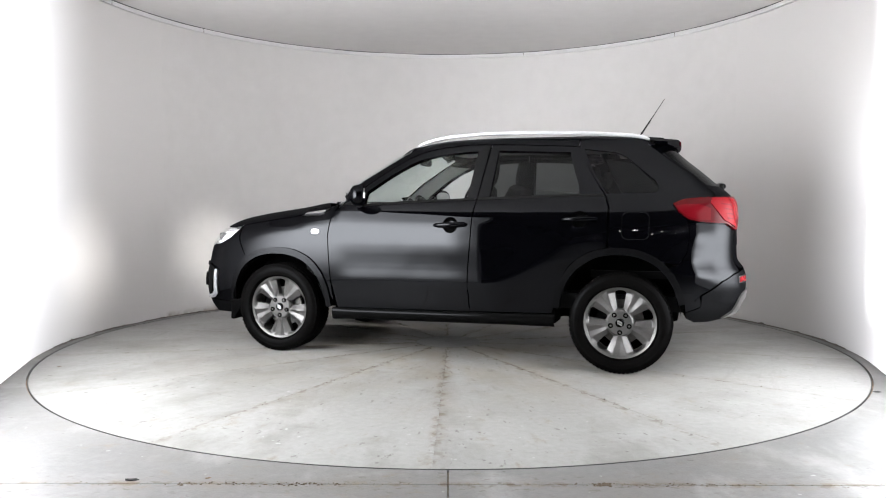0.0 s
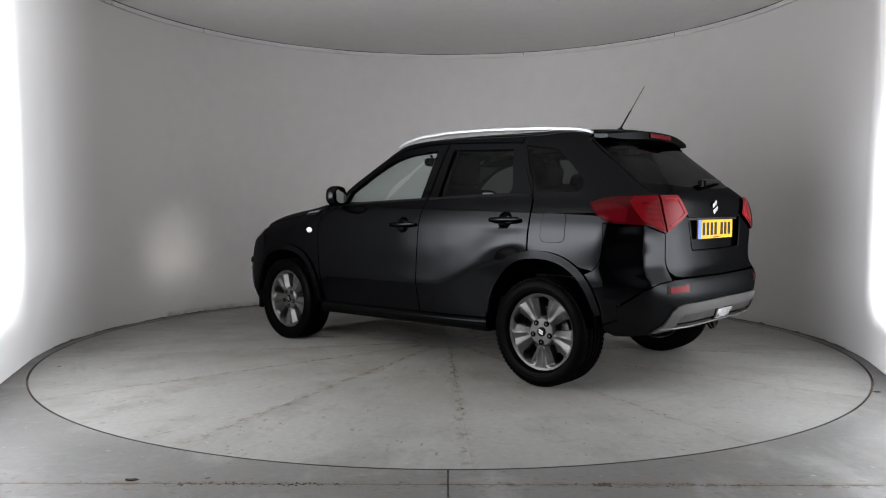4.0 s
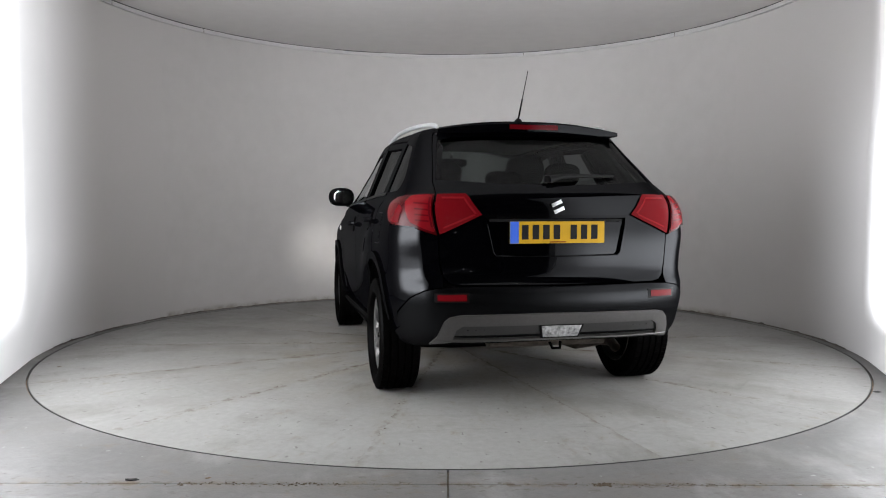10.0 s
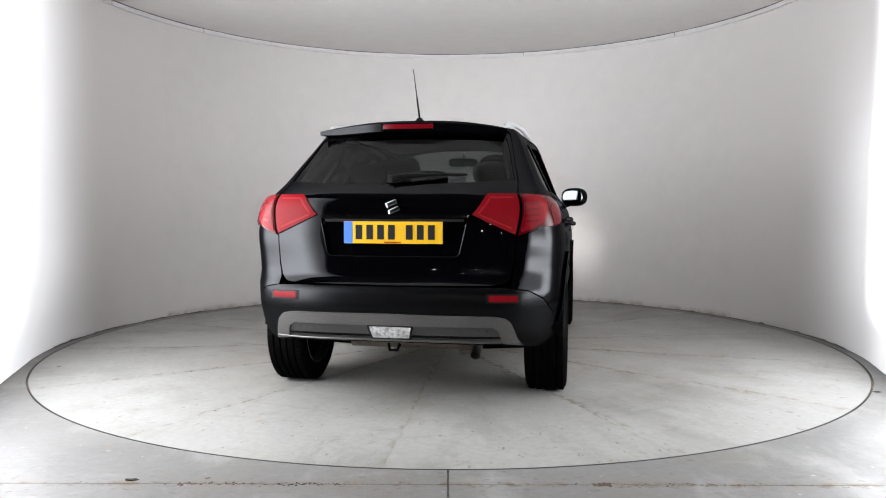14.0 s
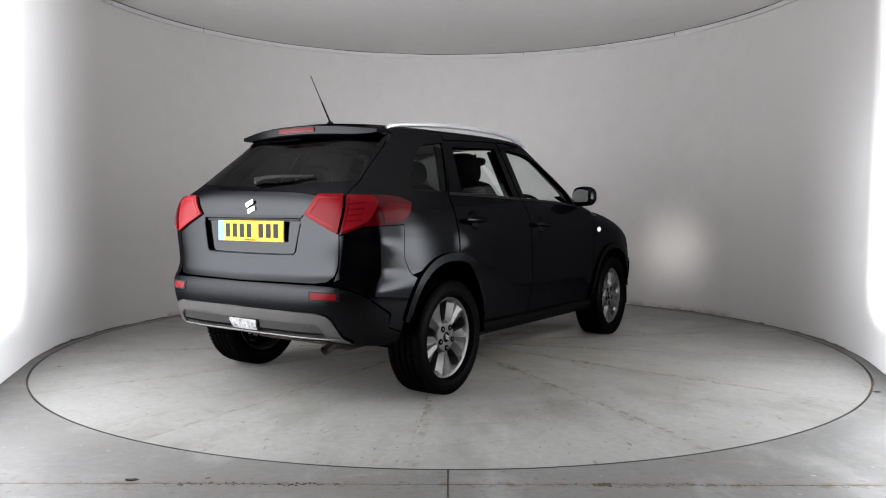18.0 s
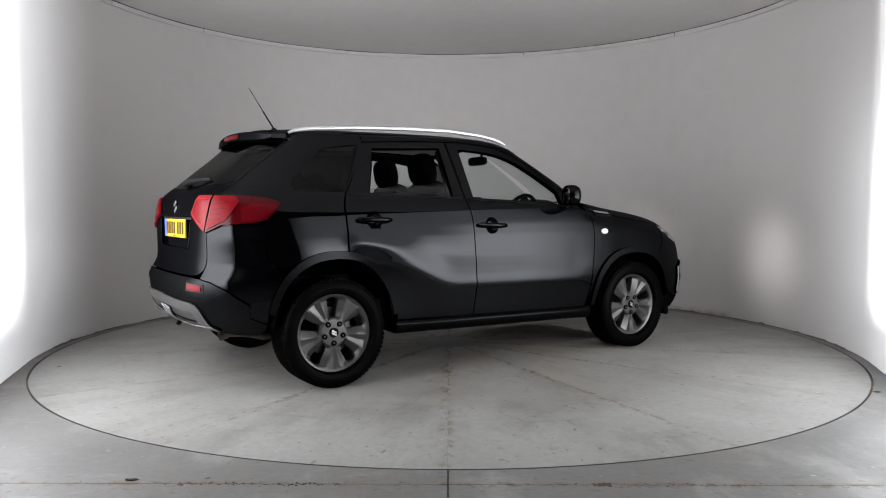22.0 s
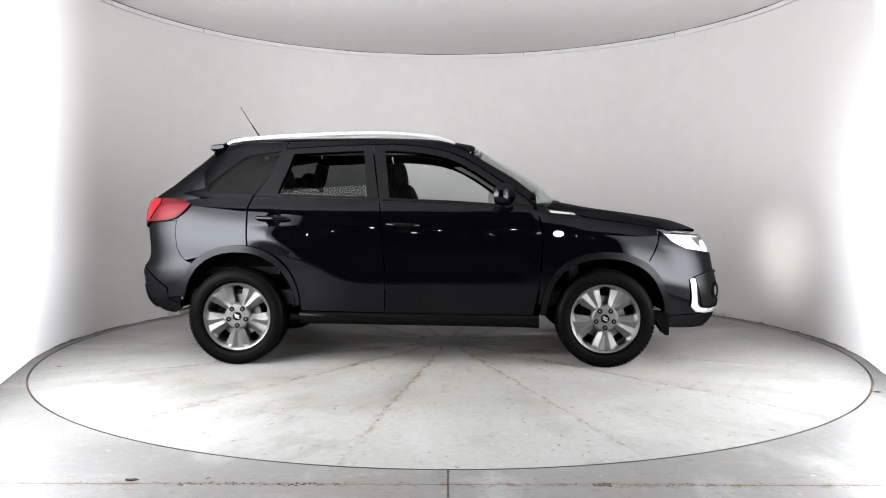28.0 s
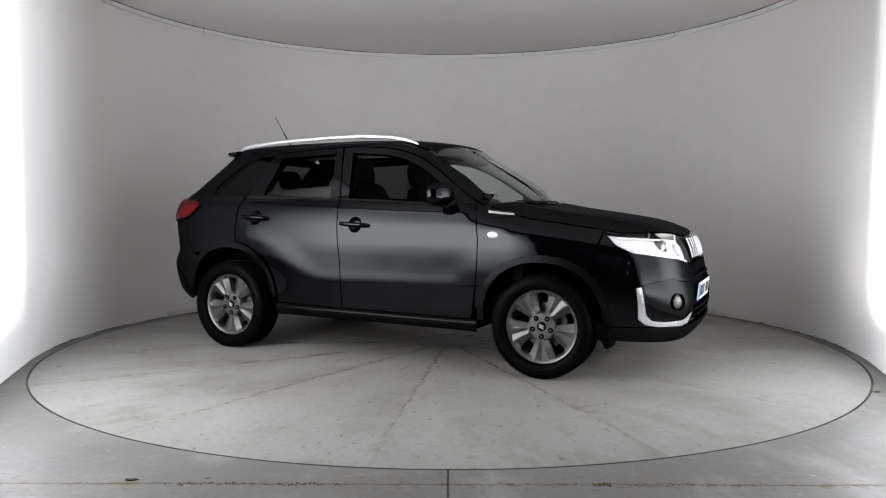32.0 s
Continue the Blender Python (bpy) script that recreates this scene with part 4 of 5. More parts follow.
    for dz, dx in ((0.007, 0.0), (-0.007, 0.0)):
        box(bm, (dx, -0.004, dz), (0.034, 0.004, 0.0095), Matrix.Rotation(radians(-28), 3, "Y"))
    part("emblem", bm, CHROME, wheel, "small chrome emblem bars")
    for k in range(5):
        a = radians(54 + 72 * k)
        for name, prof, mat in (("nut_pocket", [(0.0005, -0.0085), (0.0140, -0.0085), (0.0150, -0.006), (0.0165, -0.0065), (0.0170, -0.03)], UNDER), ("wheel_nut", [(0.0005, -0.004), (0.0040, -0.004), (0.0065, -0.0062), (0.0075, -0.012)], STEEL)):
            nut = lathe(prof, 14)
            bmesh.ops.translate(nut, vec=(0.062 * math.cos(a), 0.002, 0.062 * math.sin(a)), verts=nut.verts)
            part(name, nut, mat, wheel, "", True)
    disc = lathe([(0.06, -0.085), (0.145, -0.085), (0.147, -0.088), (0.147, -0.105), (0.06, -0.105)], 48)
    part("brake_disc", disc, STEEL, wheel, "worn steel brake disc", True)
    part("brake_caliper", boxed((0.115, -0.095, 0.05), (0.07, 0.05, 0.13), Matrix.Rotation(radians(-20), 3, "Y"), 0.008), UNDER, wheel)
    part("wheel_back", lathe([(0.001, -0.15), (0.20, -0.15), (0.205, -0.13)], 32), UNDER, wheel)
    wheel.matrix_basis = Matrix.Translation((x, 0.845 * side, 0.327)) @ (Matrix.Rotation(math.pi, 4, "Z") if side < 0 else Matrix.Identity(4))
    return wheel


def cup_hole(x, z):
    return [(x + 0.053 * math.cos(math.pi * k / 12), z - 0.003 + 0.053 * math.sin(math.pi * k / 12)) for k in range(24)]


def make_car():
    car = new("car")
    for s in (1, -1):
        fa_out = arch(*FRONT_ARCH, 172, 4)
        ra_out = arch(*REAR_ARCH, 172, 12)
        # front wing
        wing = [(0.780, 1.094), (0.811, 1.006), (0.831, 0.874), (0.828, 0.761), (0.815, 0.571), (0.800, 0.40)]
        wing += [p for p in fa_out if p[1] > 0.40 and p[0] < 1.53]
        wing += [(1.530, 0.715), (1.600, 0.885), (1.606, 0.934)]
        wing += [(x, hood_edge_z(x) - 0.004) for x in (1.5, 1.4, 1.3, 1.2, 1.1, 1.0, 0.9, 0.84)]
        panel("front_wing", wing, PAINT, car, s, label="gloss black front wing")
        # doors
        fd = CUT_MID[::-1] + DOOR_TOP + CUT_FRONT[1:]
        panel("front_door", fd, PAINT, car, s, holes=[FRONT_GLASS, cup_hole(-0.105, 0.955)], up=True, rim=0.03, step=0.022, label="gloss black front door")
        rd = [(x - 0.008, z) for x, z in CUT_MID][::-1] + REAR_TOP[::-1] + [(x + 0.004, z) for x, z in CUT_REAR[1:]]
        rd += [p for p in ra_out if p[0] > -1.15 and p[1] > 0.40] + [(-0.806, 0.372)]
        panel("rear_door", rd, PAINT, car, s, holes=[REAR_GLASS, cup_hole(-0.985, 0.998)], up=True, rim=0.03, step=0.017, label="gloss black rear door")
        # quarter panel
        top_q = [(-0.95, 1.488)] + [(x, roof_edge(x)) for x in (-0.95, -1.1, -1.25, -1.36, -1.40)]
        q = top_q + [("r", 0.552, 1.495), ("r", 0.568, 1.44), ("r", 0.604, 1.30), ("r", 0.630, 1.215), ("r", 0.640, 1.13), ("r", 0.640, 0.955), (-1.655, 0.985), (-1.664, 0.90), (-1.656, 0.80), (-1.628, 0.748), (-1.60, 0.715)]
        q += [p for p in ra_out if p[0] < -1.16 and p[1] > 0.70] + [(-1.171, 0.815), (-1.174, 0.872), (-1.175, 1.073), (-1.146, 1.155)]
        panel("quarter_panel", q, PAINT, car, s, holes=[QUARTER_GLASS], label="gloss black rear quarter panel")
        if s > 0:
            flap = [(-1.545 + 0.085 * a, 0.955 + 0.088 * b) for a, b in ((-1, -0.72), (-0.82, -0.93), (-0.6, -1), (0.6, -1), (0.82, -0.93), (1, -0.72), (1, 0.72), (0.82, 0.93), (0.6, 1), (-0.6, 1), (-0.82, 0.93), (-1, 0.72))]
            flap = [(x + 0.205, z) for x, z in flap]
            panel("fuel_flap_gap", flap, SEAL, car, s, offset=0.0012, rim=0)
            panel("fuel_flap", [(-1.34 + (x + 1.34) * 0.965, 0.955 + (z - 0.955) * 0.965) for x, z in flap], PAINT, car, s, offset=0.002, rim=0.001, label="gloss black fuel flap")
        # roof side frame with the windscreen pillar
        fr = [(0.782, 1.100), (0.585, 1.238), (0.486, 1.309), (0.39, 1.372), (0.292, 1.425), (0.192, 1.465), (0.10, 1.487), (0.0, 1.502), (-0.19, 1.517), (-0.34, 1.515), (-0.58, 1.508), (-0.76, 1.499), (-0.94, 1.488)]
        fr += [(x, roof_edge(x)) for x in (-0.945, -0.7, -0.4, -0.1, 0.1, 0.2)]
        fr += [("f", 0.545, 1.475), ("f", 0.565, 1.40), ("f", 0.60, 1.28), ("f", 0.645, 1.15), ("f", 0.665, 1.098)]
        panel("roof_side_frame", fr, PAINT, car, s, up=True, step=0.03, label="gloss black roof rail and windscreen pillar")
        panel("door_seal", strip(DOOR_TOP[:-1], 0.022, 0.014), SEAL, car, s, up=True, offset=-0.016, rim=0.0, step=0.03)
        panel("door_seal", strip(REAR_TOP, 0.022, 0.014), SEAL, car, s, up=True, offset=-0.016, rim=0.0, step=0.03)
        # sill
        bm = bmesh.new()
        rows = []
        for k in range(25):
            x = -0.82 + 1.63 * k / 24
            drop = -0.020 * (x + 0.82) / 1.63
            y0 = half_width(x, 0.36) + 0.002
            tip = 1 - 0.5 * (abs(k - 12) / 12) ** 8
            rows.append([bm.verts.new((x, s * (y0 + dy * tip), z + drop)) for dy, z in ((-0.03, 0.364), (0.004, 0.362), (0.016, 0.355), (0.023, 0.344), (0.024, 0.330), (0.018, 0.312), (0.004, 0.294), (-0.016, 0.280), (-0.08, 0.272))])
        for p, q in zip(rows, rows[1:]):
            for k in range(8):
                bm.faces.new((p[k], q[k], q[k + 1], p[k + 1]))
        part("sill", bm, SILL, car, "glossy dark rounded sill trim", True, 60)
        part("sill_end", boxed((0.79, s * 0.68, 0.36), (0.05, 0.20, 0.13), None, 0.01), UNDER, car)
        part("sill_end", boxed((-0.80, s * 0.68, 0.36), (0.05, 0.20, 0.13), None, 0.01), UNDER, car)
        # wheel arch trims
        for name, a, f0, f1 in (("rear", REAR_ARCH, 165, 8), ("front", FRONT_ARCH, 178, 0)):
            cx, cz, rx, rz = a
            o, i = arch(cx, cz, rx, rz, f0, f1, 28), arch(cx, cz, rx - 0.040, rz - 0.046, f0, f1, 28)
            panel("arch_trim", o + i[::-1], PLASTIC, car, s, offset=0.014, rim=0.05, step=0.03, label="dark plastic wheel arch trim")
            liner = bmesh.new()
            rows = []
            for x, z in arch(cx, cz, rx - 0.03, rz - 0.036, 174, 6, 24, 2.1):
                rows.append([liner.verts.new((x, s * y, z)) for y in (0.855, 0.56)])
            for p, qq in zip(rows, rows[1:]):
                liner.faces.new((p[0], qq[0], qq[1], p[1]))
            liner.faces.new([r[1] for r in rows])
            part("wheel_well", liner, UNDER, car)
        # side glass
        if s > 0:
            panel("front_window", FRONT_GLASS, GLASS_CLEAR, car, s, up=True, rim=0, offset=-0.012, label="clear closed side window")
            panel("rear_window", REAR_GLASS, GLASS_TINT, car, s, up=True, rim=0, offset=-0.012, label="dark tinted closed side window")
        else:
            low = [(-0.975, 1.163), (-0.968, 1.195), (-0.372, 1.232), (-0.362, 1.142)]
            panel("rear_window", low, GLASS_CLEAR, car, s, up=True, rim=0.004, offset=-0.014, label="side window wound down to a low strip")
        panel("quarter_window", QUARTER_GLASS, GLASS_TINT, car, s, rim=0, offset=-0.006, label="dark tinted quarter window")
        # seals
        panel("belt_seal", strip([(-1.13, 1.153), (-0.75, 1.146), (-0.285, 1.130)], 0.008, 0.007), SEAL, car, s, offset=0.004, rim=0.006)
        panel("belt_seal", strip([(-0.262, 1.129), (0.2, 1.110), (0.57, 1.086)], 0.008, 0.007), SEAL, car, s, offset=0.004, rim=0.006)
        panel("pillar_trim", [(-0.362, 1.142), (-0.395, 1.467), (-0.345, 1.503), (-0.284, 1.138)], GLOSS_BLACK, car, s, up=True, offset=0.002, rim=0.004)
        panel("pillar_trim", [(-0.268, 1.138), (-0.325, 1.503), (-0.248, 1.465), (-0.205, 1.133)], GLOSS_BLACK, car, s, up=True, offset=0.002, rim=0.004)
        panel("mirror_base", [(0.575, 1.178), (0.575, 1.086), (0.74, 1.094)], SEAL, car, s, up=True, offset=0.003, rim=0.006)
        # wing vent with chrome bar
        panel("wing_vent", [(0.850, 1.066), (1.020, 1.043), (1.085, 1.006), (0.900, 1.010)], SEAL, car, s, offset=0.002, rim=0.004, step=0.02, label="dark wing vent inlay")
        panel("vent_bar", [(0.872, 1.046), (1.040, 1.028), (1.048, 1.016), (0.882, 1.030)], CHROME, car, s, offset=0.010, rim=0.008, step=0.02, label="bright chrome bar")
        # side repeater
        rep = bmesh.new()
        bmesh.ops.create_uvsphere(rep, u_segments=20, v_segments=10, radius=1.0)
        yy = half_width(0.93, 0.897)
        bmesh.ops.transform(rep, matrix=Matrix.Translation((0.93, s * yy, 0.897)) @ Matrix.Diagonal((0.036, 0.010, 0.021, 1)), verts=rep.verts)
        part("side_repeater", rep, WHITE_LENS, car, "small oval white indicator lens", True)
        # door handles
        for name, hx, hz, tilt in (("front", -0.105, 0.955, 2.6), ("rear", -0.985, 0.998, 1.6)):
            y = half_width(hx, hz)
            cup = lathe([(0.001, -0.030), (0.030, -0.028), (0.047, -0.014), (0.053, -0.001), (0.0545, 0.0015), (0.056, -0.001)], 32, "z")
            u = u_at_x(hx, hz)
            n = skin_normal(u, hz)
            n = Vector((n.x, n.y * s, n.z))
            bmesh.ops.transform(cup, matrix=Matrix.Translation((hx, s * y, hz - 0.003)) @ n.to_track_quat("Z", "Y").to_matrix().to_4x4(), verts=cup.verts)
            part("handle_cup", cup, GLOSS_BLACK, car, "dark round handle cup", True)
            y += 0.006
            h = bmesh.new()
            pts = [(-0.112, 0.000), (-0.105, 0.012), (-0.06, 0.024), (0.0, 0.028), (0.06, 0.024), (0.098, 0.012), (0.110, 0.0)]
            tube([(hx + px, s * (y + 0.004 + py), hz + px * -math.tan(radians(tilt))) for px, py in pts], [0.010, 0.014, 0.0155, 0.016, 0.0155, 0.014, 0.010], 12, True, h)
            part("door_handle", h, PAINT, car, "gloss black pull handle", True)
        make_mirror(car, s)
        # rear lamps
        make_rear_lamp(car, s)
        make_front_end(car, s)
        for x in (1.25, -1.25):
            make_wheel(car, x, s)
        # roof rail
        line = [(-1.40, 1.528), (-1.36, 1.545), (-1.28, 1.558), (-1.0, 1.578), (-0.6, 1.594), (-0.25, 1.596), (0.0, 1.580), (0.12, 1.560), (0.19, 1.541), (0.235, 1.522)]
        pts = [(x, s * (0.553 + 0.02 * smooth01((0.3 + x) / 0.6) * 0 - 0.035 * smooth01((-0.9 - x) / 0.6)), z) for x, z in line]
        rail = tube(pts, [0.008, 0.013, 0.0145, 0.0145, 0.0145, 0.0145, 0.0145, 0.014, 0.012, 0.006], 12)
        part("roof_rail", rail, RAIL, car, "satin aluminium roof rail", True)
    make_centre(car)
    make_cabin(car)
    return tagged(car, "gloss black compact SUV with silver roof rails on a turntable", "car")


def make_mirror(car, s):
    bm = bmesh.new()
    bmesh.ops.create_uvsphere(bm, u_segments=28, v_segments=18, radius=1.0)
    for v in bm.verts:
        x, y, z = v.co
        k = 2.6
        r = (abs(x) ** k + abs(y) ** k + abs(z) ** k) ** (-1 / k)
        v.co = (x * r, y * r, z * r)
        if v.co.x < -0.55:
            v.co.x = -0.55
    bmesh.ops.transform(bm, matrix=Matrix.Translation((0.566, s * 0.894, 1.158)) @ Matrix.Rotation(radians(s * 24), 4, "Z") @ Matrix.Diagonal((0.063, 0.108, 0.075, 1)), verts=bm.verts)
    shell = part("door_mirror", bm, PAINT, car, "gloss black door mirror", True, 40)
    bm = bmesh.new()
    ring = [(0.084 * math.copysign(abs(math.cos(a)) ** 0.7, math.cos(a)), 0.052 * math.copysign(abs(math.sin(a)) ** 0.7, math.sin(a))) for a in [2 * math.pi * k / 28 for k in range(28)]]
    front = [bm.verts.new((-0.002, y, z)) for y, z in ring]
    back = [bm.verts.new((0.002, y * 1.03, z * 1.03)) for y, z in ring]
    bm.faces.new(front)
    for k in range(28):
        bm.faces.new((front[k], back[k], back[(k + 1) % 28], front[(k + 1) % 28]))
    bmesh.ops.transform(bm, matrix=Matrix.Translation((0.531, s * 0.8785, 1.158)) @ Matrix.Rotation(radians(s * 24), 4, "Z"), verts=bm.verts)
    part("mirror_glass", bm, MIRROR_GLASS, shell, "mirror glass")
    bm = tube([(0.62, s * 0.775, 1.095), (0.595, s * 0.82, 1.09), (0.575, s * 0.865, 1.105)], [0.026, 0.022, 0.020], 10)
    part("mirror_arm", bm, SEAL, shell, "black mirror arm", True)


def make_rear_lamp(car, s):
    outer = [("r", 0.640, 1.133), ("r", 0.72, 1.130), (-1.72, 1.128), (-1.63, 1.118), (-1.565, 1.092), (-1.60, 1.045), (-1.655, 1.000), (-1.72, 0.982), ("r", 0.745, 0.972), ("r", 0.70, 0.950), ("r", 0.640, 0.930)]
    lamp = panel("rear_lamp", outer, RED_DARK, car, s, offset=0.014, rim=0.03, step=0.025, label="red rear lamp wrapped round the corner")
    inner = [("r", 0.628, 1.133), ("r", 0.490, 1.136), ("r", 0.475, 1.120), ("r", 0.412, 1.034), ("r", 0.628, 0.934)]
    lid = panel("tailgate_lamp", inner, RED, car, s, offset=0.014, rim=0.03, step=0.025, label="red lamp section on the tailgate")
    panel("lamp_face", [("r", 0.650, 1.120), ("r", 0.660, 1.126), ("r", 0.735, 1.122), ("r", 0.765, 1.095), ("r", 0.770, 1.04), ("r", 0.758, 0.995), ("r", 0.70, 0.962), ("r", 0.656, 0.946), ("r", 0.650, 0.952)], RED, lamp, s, offset=0.019, rim=0.010, step=0.02, label="bright red lamp face")
    panel("side_lens", [(-1.785, 1.062), (-1.72, 1.086), (-1.63, 1.086), (-1.582, 1.076), (-1.612, 1.044), (-1.660, 1.010), (-1.72, 0.993), (-1.785, 0.990)], RED_DEEP, lamp, s, offset=0.0165, rim=0.004, step=0.025, label="deep red side lens")
    for k in range(4):
        z = 0.995 + 0.028 * k
        panel("lamp_rib", [("r", 0.676 - 0.002 * k, z), ("r", 0.735, z + 0.005), ("r", 0.735, z + 0.013), ("r", 0.676 - 0.002 * k, z + 0.008)], RED_DEEP, lamp, s, offset=0.0200, rim=0.002, step=0.03, label="deep red lamp rib")
    panel("lamp_core", [("r", 0.659, 1.112), ("r", 0.659, 0.968), ("r", 0.668, 0.972), ("r", 0.666, 1.114)], RED_DEEP, lamp, s, offset=0.0203, rim=0.002, step=0.03)
    for pts in ([("r", 0.610, 1.118), ("r", 0.500, 1.120), ("r", 0.498, 1.112), ("r", 0.610, 1.110)], [("r", 0.494, 1.112), ("r", 0.440, 1.040), ("r", 0.450, 1.036), ("r", 0.503, 1.108)], [("r", 0.446, 1.030), ("r", 0.610, 0.962), ("r", 0.610, 0.971), ("r", 0.455, 1.036)]):
        panel("lamp_line", pts, RED_PALE, lid, s, offset=0.0165, rim=0.002, step=0.03, label="pale red light line")


def make_front_end(car, s):
    # headlamp: reflector bowl fields behind a clear lens
    lamp = [(1.612, 0.928), (1.70, 0.914), ("f", 0.60, 0.905), ("f", 0.386, 0.885), ("f", 0.362, 0.80), ("f", 0.347, 0.722), ("f", 0.52, 0.756), (1.80, 0.802), (1.70, 0.850)]
    beam = [("f", 0.575 + 0.032 * math.cos(math.pi * k / 8), 0.845 + 0.032 * math.sin(math.pi * k / 8)) for k in range(16)]
    body = panel("headlamp", lamp, REFLECTOR, car, s, holes=[beam], offset=-0.030, rim=0.0, step=0.025, label="bright headlamp with clear lens")
    panel("lens", lamp, LENS, body, s, offset=0.004, rim=0.034, step=0.03, label="clear lamp lens")

    def sunk(bm, y, z, deep, aim=None):
        u = u_at_y(y, z, "f")
        p, n = skin(u, z), skin_normal(u, z)
        d = (aim or n).normalized()
        bmesh.ops.transform(bm, matrix=Matrix.Translation(p - n * deep) @ d.to_track_quat("Z", "Y").to_matrix().to_4x4(), verts=bm.verts)
        if s < 0:
            bmesh.ops.scale(bm, vec=(1, -1, 1), verts=bm.verts)
        return bm
    part("lamp_bowl", sunk(lathe([(0.001, -0.012), (0.016, -0.010), (0.030, -0.003), (0.036, 0.010), (0.040, 0.010), (0.040, -0.01)], 28, "z"), 0.455, 0.815, 0.022), REFLECTOR, body, "", True)
    # main beam: a lit filament deep in a dark tube, thrown ahead and a little upwards
    aim = Vector((1.15, 0.27, -0.20))
    tube_bm = sunk(lathe([(0.020, -0.105), (0.030, -0.10), (0.030, 0.002), (0.034, 0.004), (0.037, 0.0), (0.037, -0.02)], 28, "z"), 0.575, 0.845, 0.020, aim)
    bowl = part("beam_tube", tube_bm, SILVER, body, "", True)
    part("beam_lamp", sunk(lathe([(0.0005, -0.099), (0.021, -0.099), (0.021, -0.102)], 20, "z"), 0.575, 0.845, 0.020, aim), BEAM, bowl, "lit main beam lamp", True)
    # reflector step and light guide
    panel("lamp_step", [(1.70, 0.868), (1.80, 0.820), ("f", 0.52, 0.772), ("f", 0.36, 0.740), ("f", 0.352, 0.727), ("f", 0.52, 0.758), (1.80, 0.805), (1.70, 0.854)], REFLECTOR, body, s, offset=-0.016, rim=0.012, step=0.025)
    panel("light_guide", [(1.70, 0.905), ("f", 0.60, 0.892), ("f", 0.41, 0.872), ("f", 0.41, 0.866), ("f", 0.60, 0.886), (1.71, 0.898)], HEAD_GLOW, body, s, offset=-0.020, rim=0.006, step=0.02)
    # painted bumper corner
    bump = [(1.614, 0.922), (1.70, 0.842), (1.80, 0.795), ("f", 0.52, 0.748), ("f", 0.347, 0.714), ("f", 0.30, 0.66), ("f", 0.34, 0.62), ("f", 0.44, 0.44), ("f", 0.46, 0.36), ("f", 0.735, 0.355), (1.68, 0.35)]
    bump += [p for p in arch(*FRONT_ARCH, 60, 0) if p[1] > 0.36][::-1] + [(1.538, 0.715)]
    panel("front_bumper_corner", bump, PAINT, car, s, label="gloss black bumper corner")
    pod = [("f", 0.77, 0.595), ("f", 0.60, 0.625), ("f", 0.45, 0.60), ("f", 0.42, 0.585), ("f", 0.50, 0.43), ("f", 0.54, 0.395), ("f", 0.72, 0.39)]
    podob = panel("fog_lamp_pod", pod, GLOSS_BLACK, car, s, offset=0.005, rim=0.006, label="dark plastic fog lamp surround")
    u = u_at_y(0.615, 0.50, "f")
    p, n = skin(u, 0.50), skin_normal(u, 0.50)
    bm = lathe([(0.001, 0.010), (0.030, 0.007), (0.044, -0.004), (0.050, 0.016), (0.054, 0.014), (0.056, -0.02)], 32, "z")
    bmesh.ops.transform(bm, matrix=Matrix.Translation(p) @ n.to_track_quat("Z", "Y").to_matrix().to_4x4(), verts=bm.verts)
    if s < 0:
        bmesh.ops.scale(bm, vec=(1, -1, 1), verts=bm.verts)
    fog = part("fog_lamp", bm, GLOSS_BLACK, podob, "round dark fog lamp", True)
    bm = lathe([(0.0005, 0.013), (0.020, 0.0115), (0.034, 0.007), (0.041, -0.001)], 28, "z")
    bmesh.ops.transform(bm, matrix=Matrix.Translation(p) @ n.to_track_quat("Z", "Y").to_matrix().to_4x4(), verts=bm.verts)
    if s < 0:
        bmesh.ops.scale(bm, vec=(1, -1, 1), verts=bm.verts)
    part("fog_lens", bm, SILVER, fog, "grey glossy fog lamp lens", True)
    drl = [("f", 0.790, 0.592), ("f", 0.776, 0.594), ("f", 0.763, 0.47), ("f", 0.753, 0.426), ("f", 0.732, 0.396), ("f", 0.69, 0.386), ("f", 0.56, 0.389), ("f", 0.507, 0.422), ("f", 0.475, 0.432), ("f", 0.520, 0.366), ("f", 0.56, 0.355), ("f", 0.70, 0.357), ("f", 0.745, 0.372), ("f", 0.770, 0.405), ("f", 0.778, 0.45)]
    panel("pod_crease", [("f", 0.775, 0.606), ("f", 0.70, 0.632), ("f", 0.60, 0.642), ("f", 0.47, 0.622), ("f", 0.47, 0.612), ("f", 0.60, 0.628), ("f", 0.70, 0.616), ("f", 0.772, 0.596)], GLOSS_BLACK, car, s, offset=0.014, rim=0.014, step=0.02)
    panel("fog_lamp_trim", drl, DRL, car, s, offset=0.012, rim=0.012, step=0.02, label="bright satin chrome surround of the fog lamp")


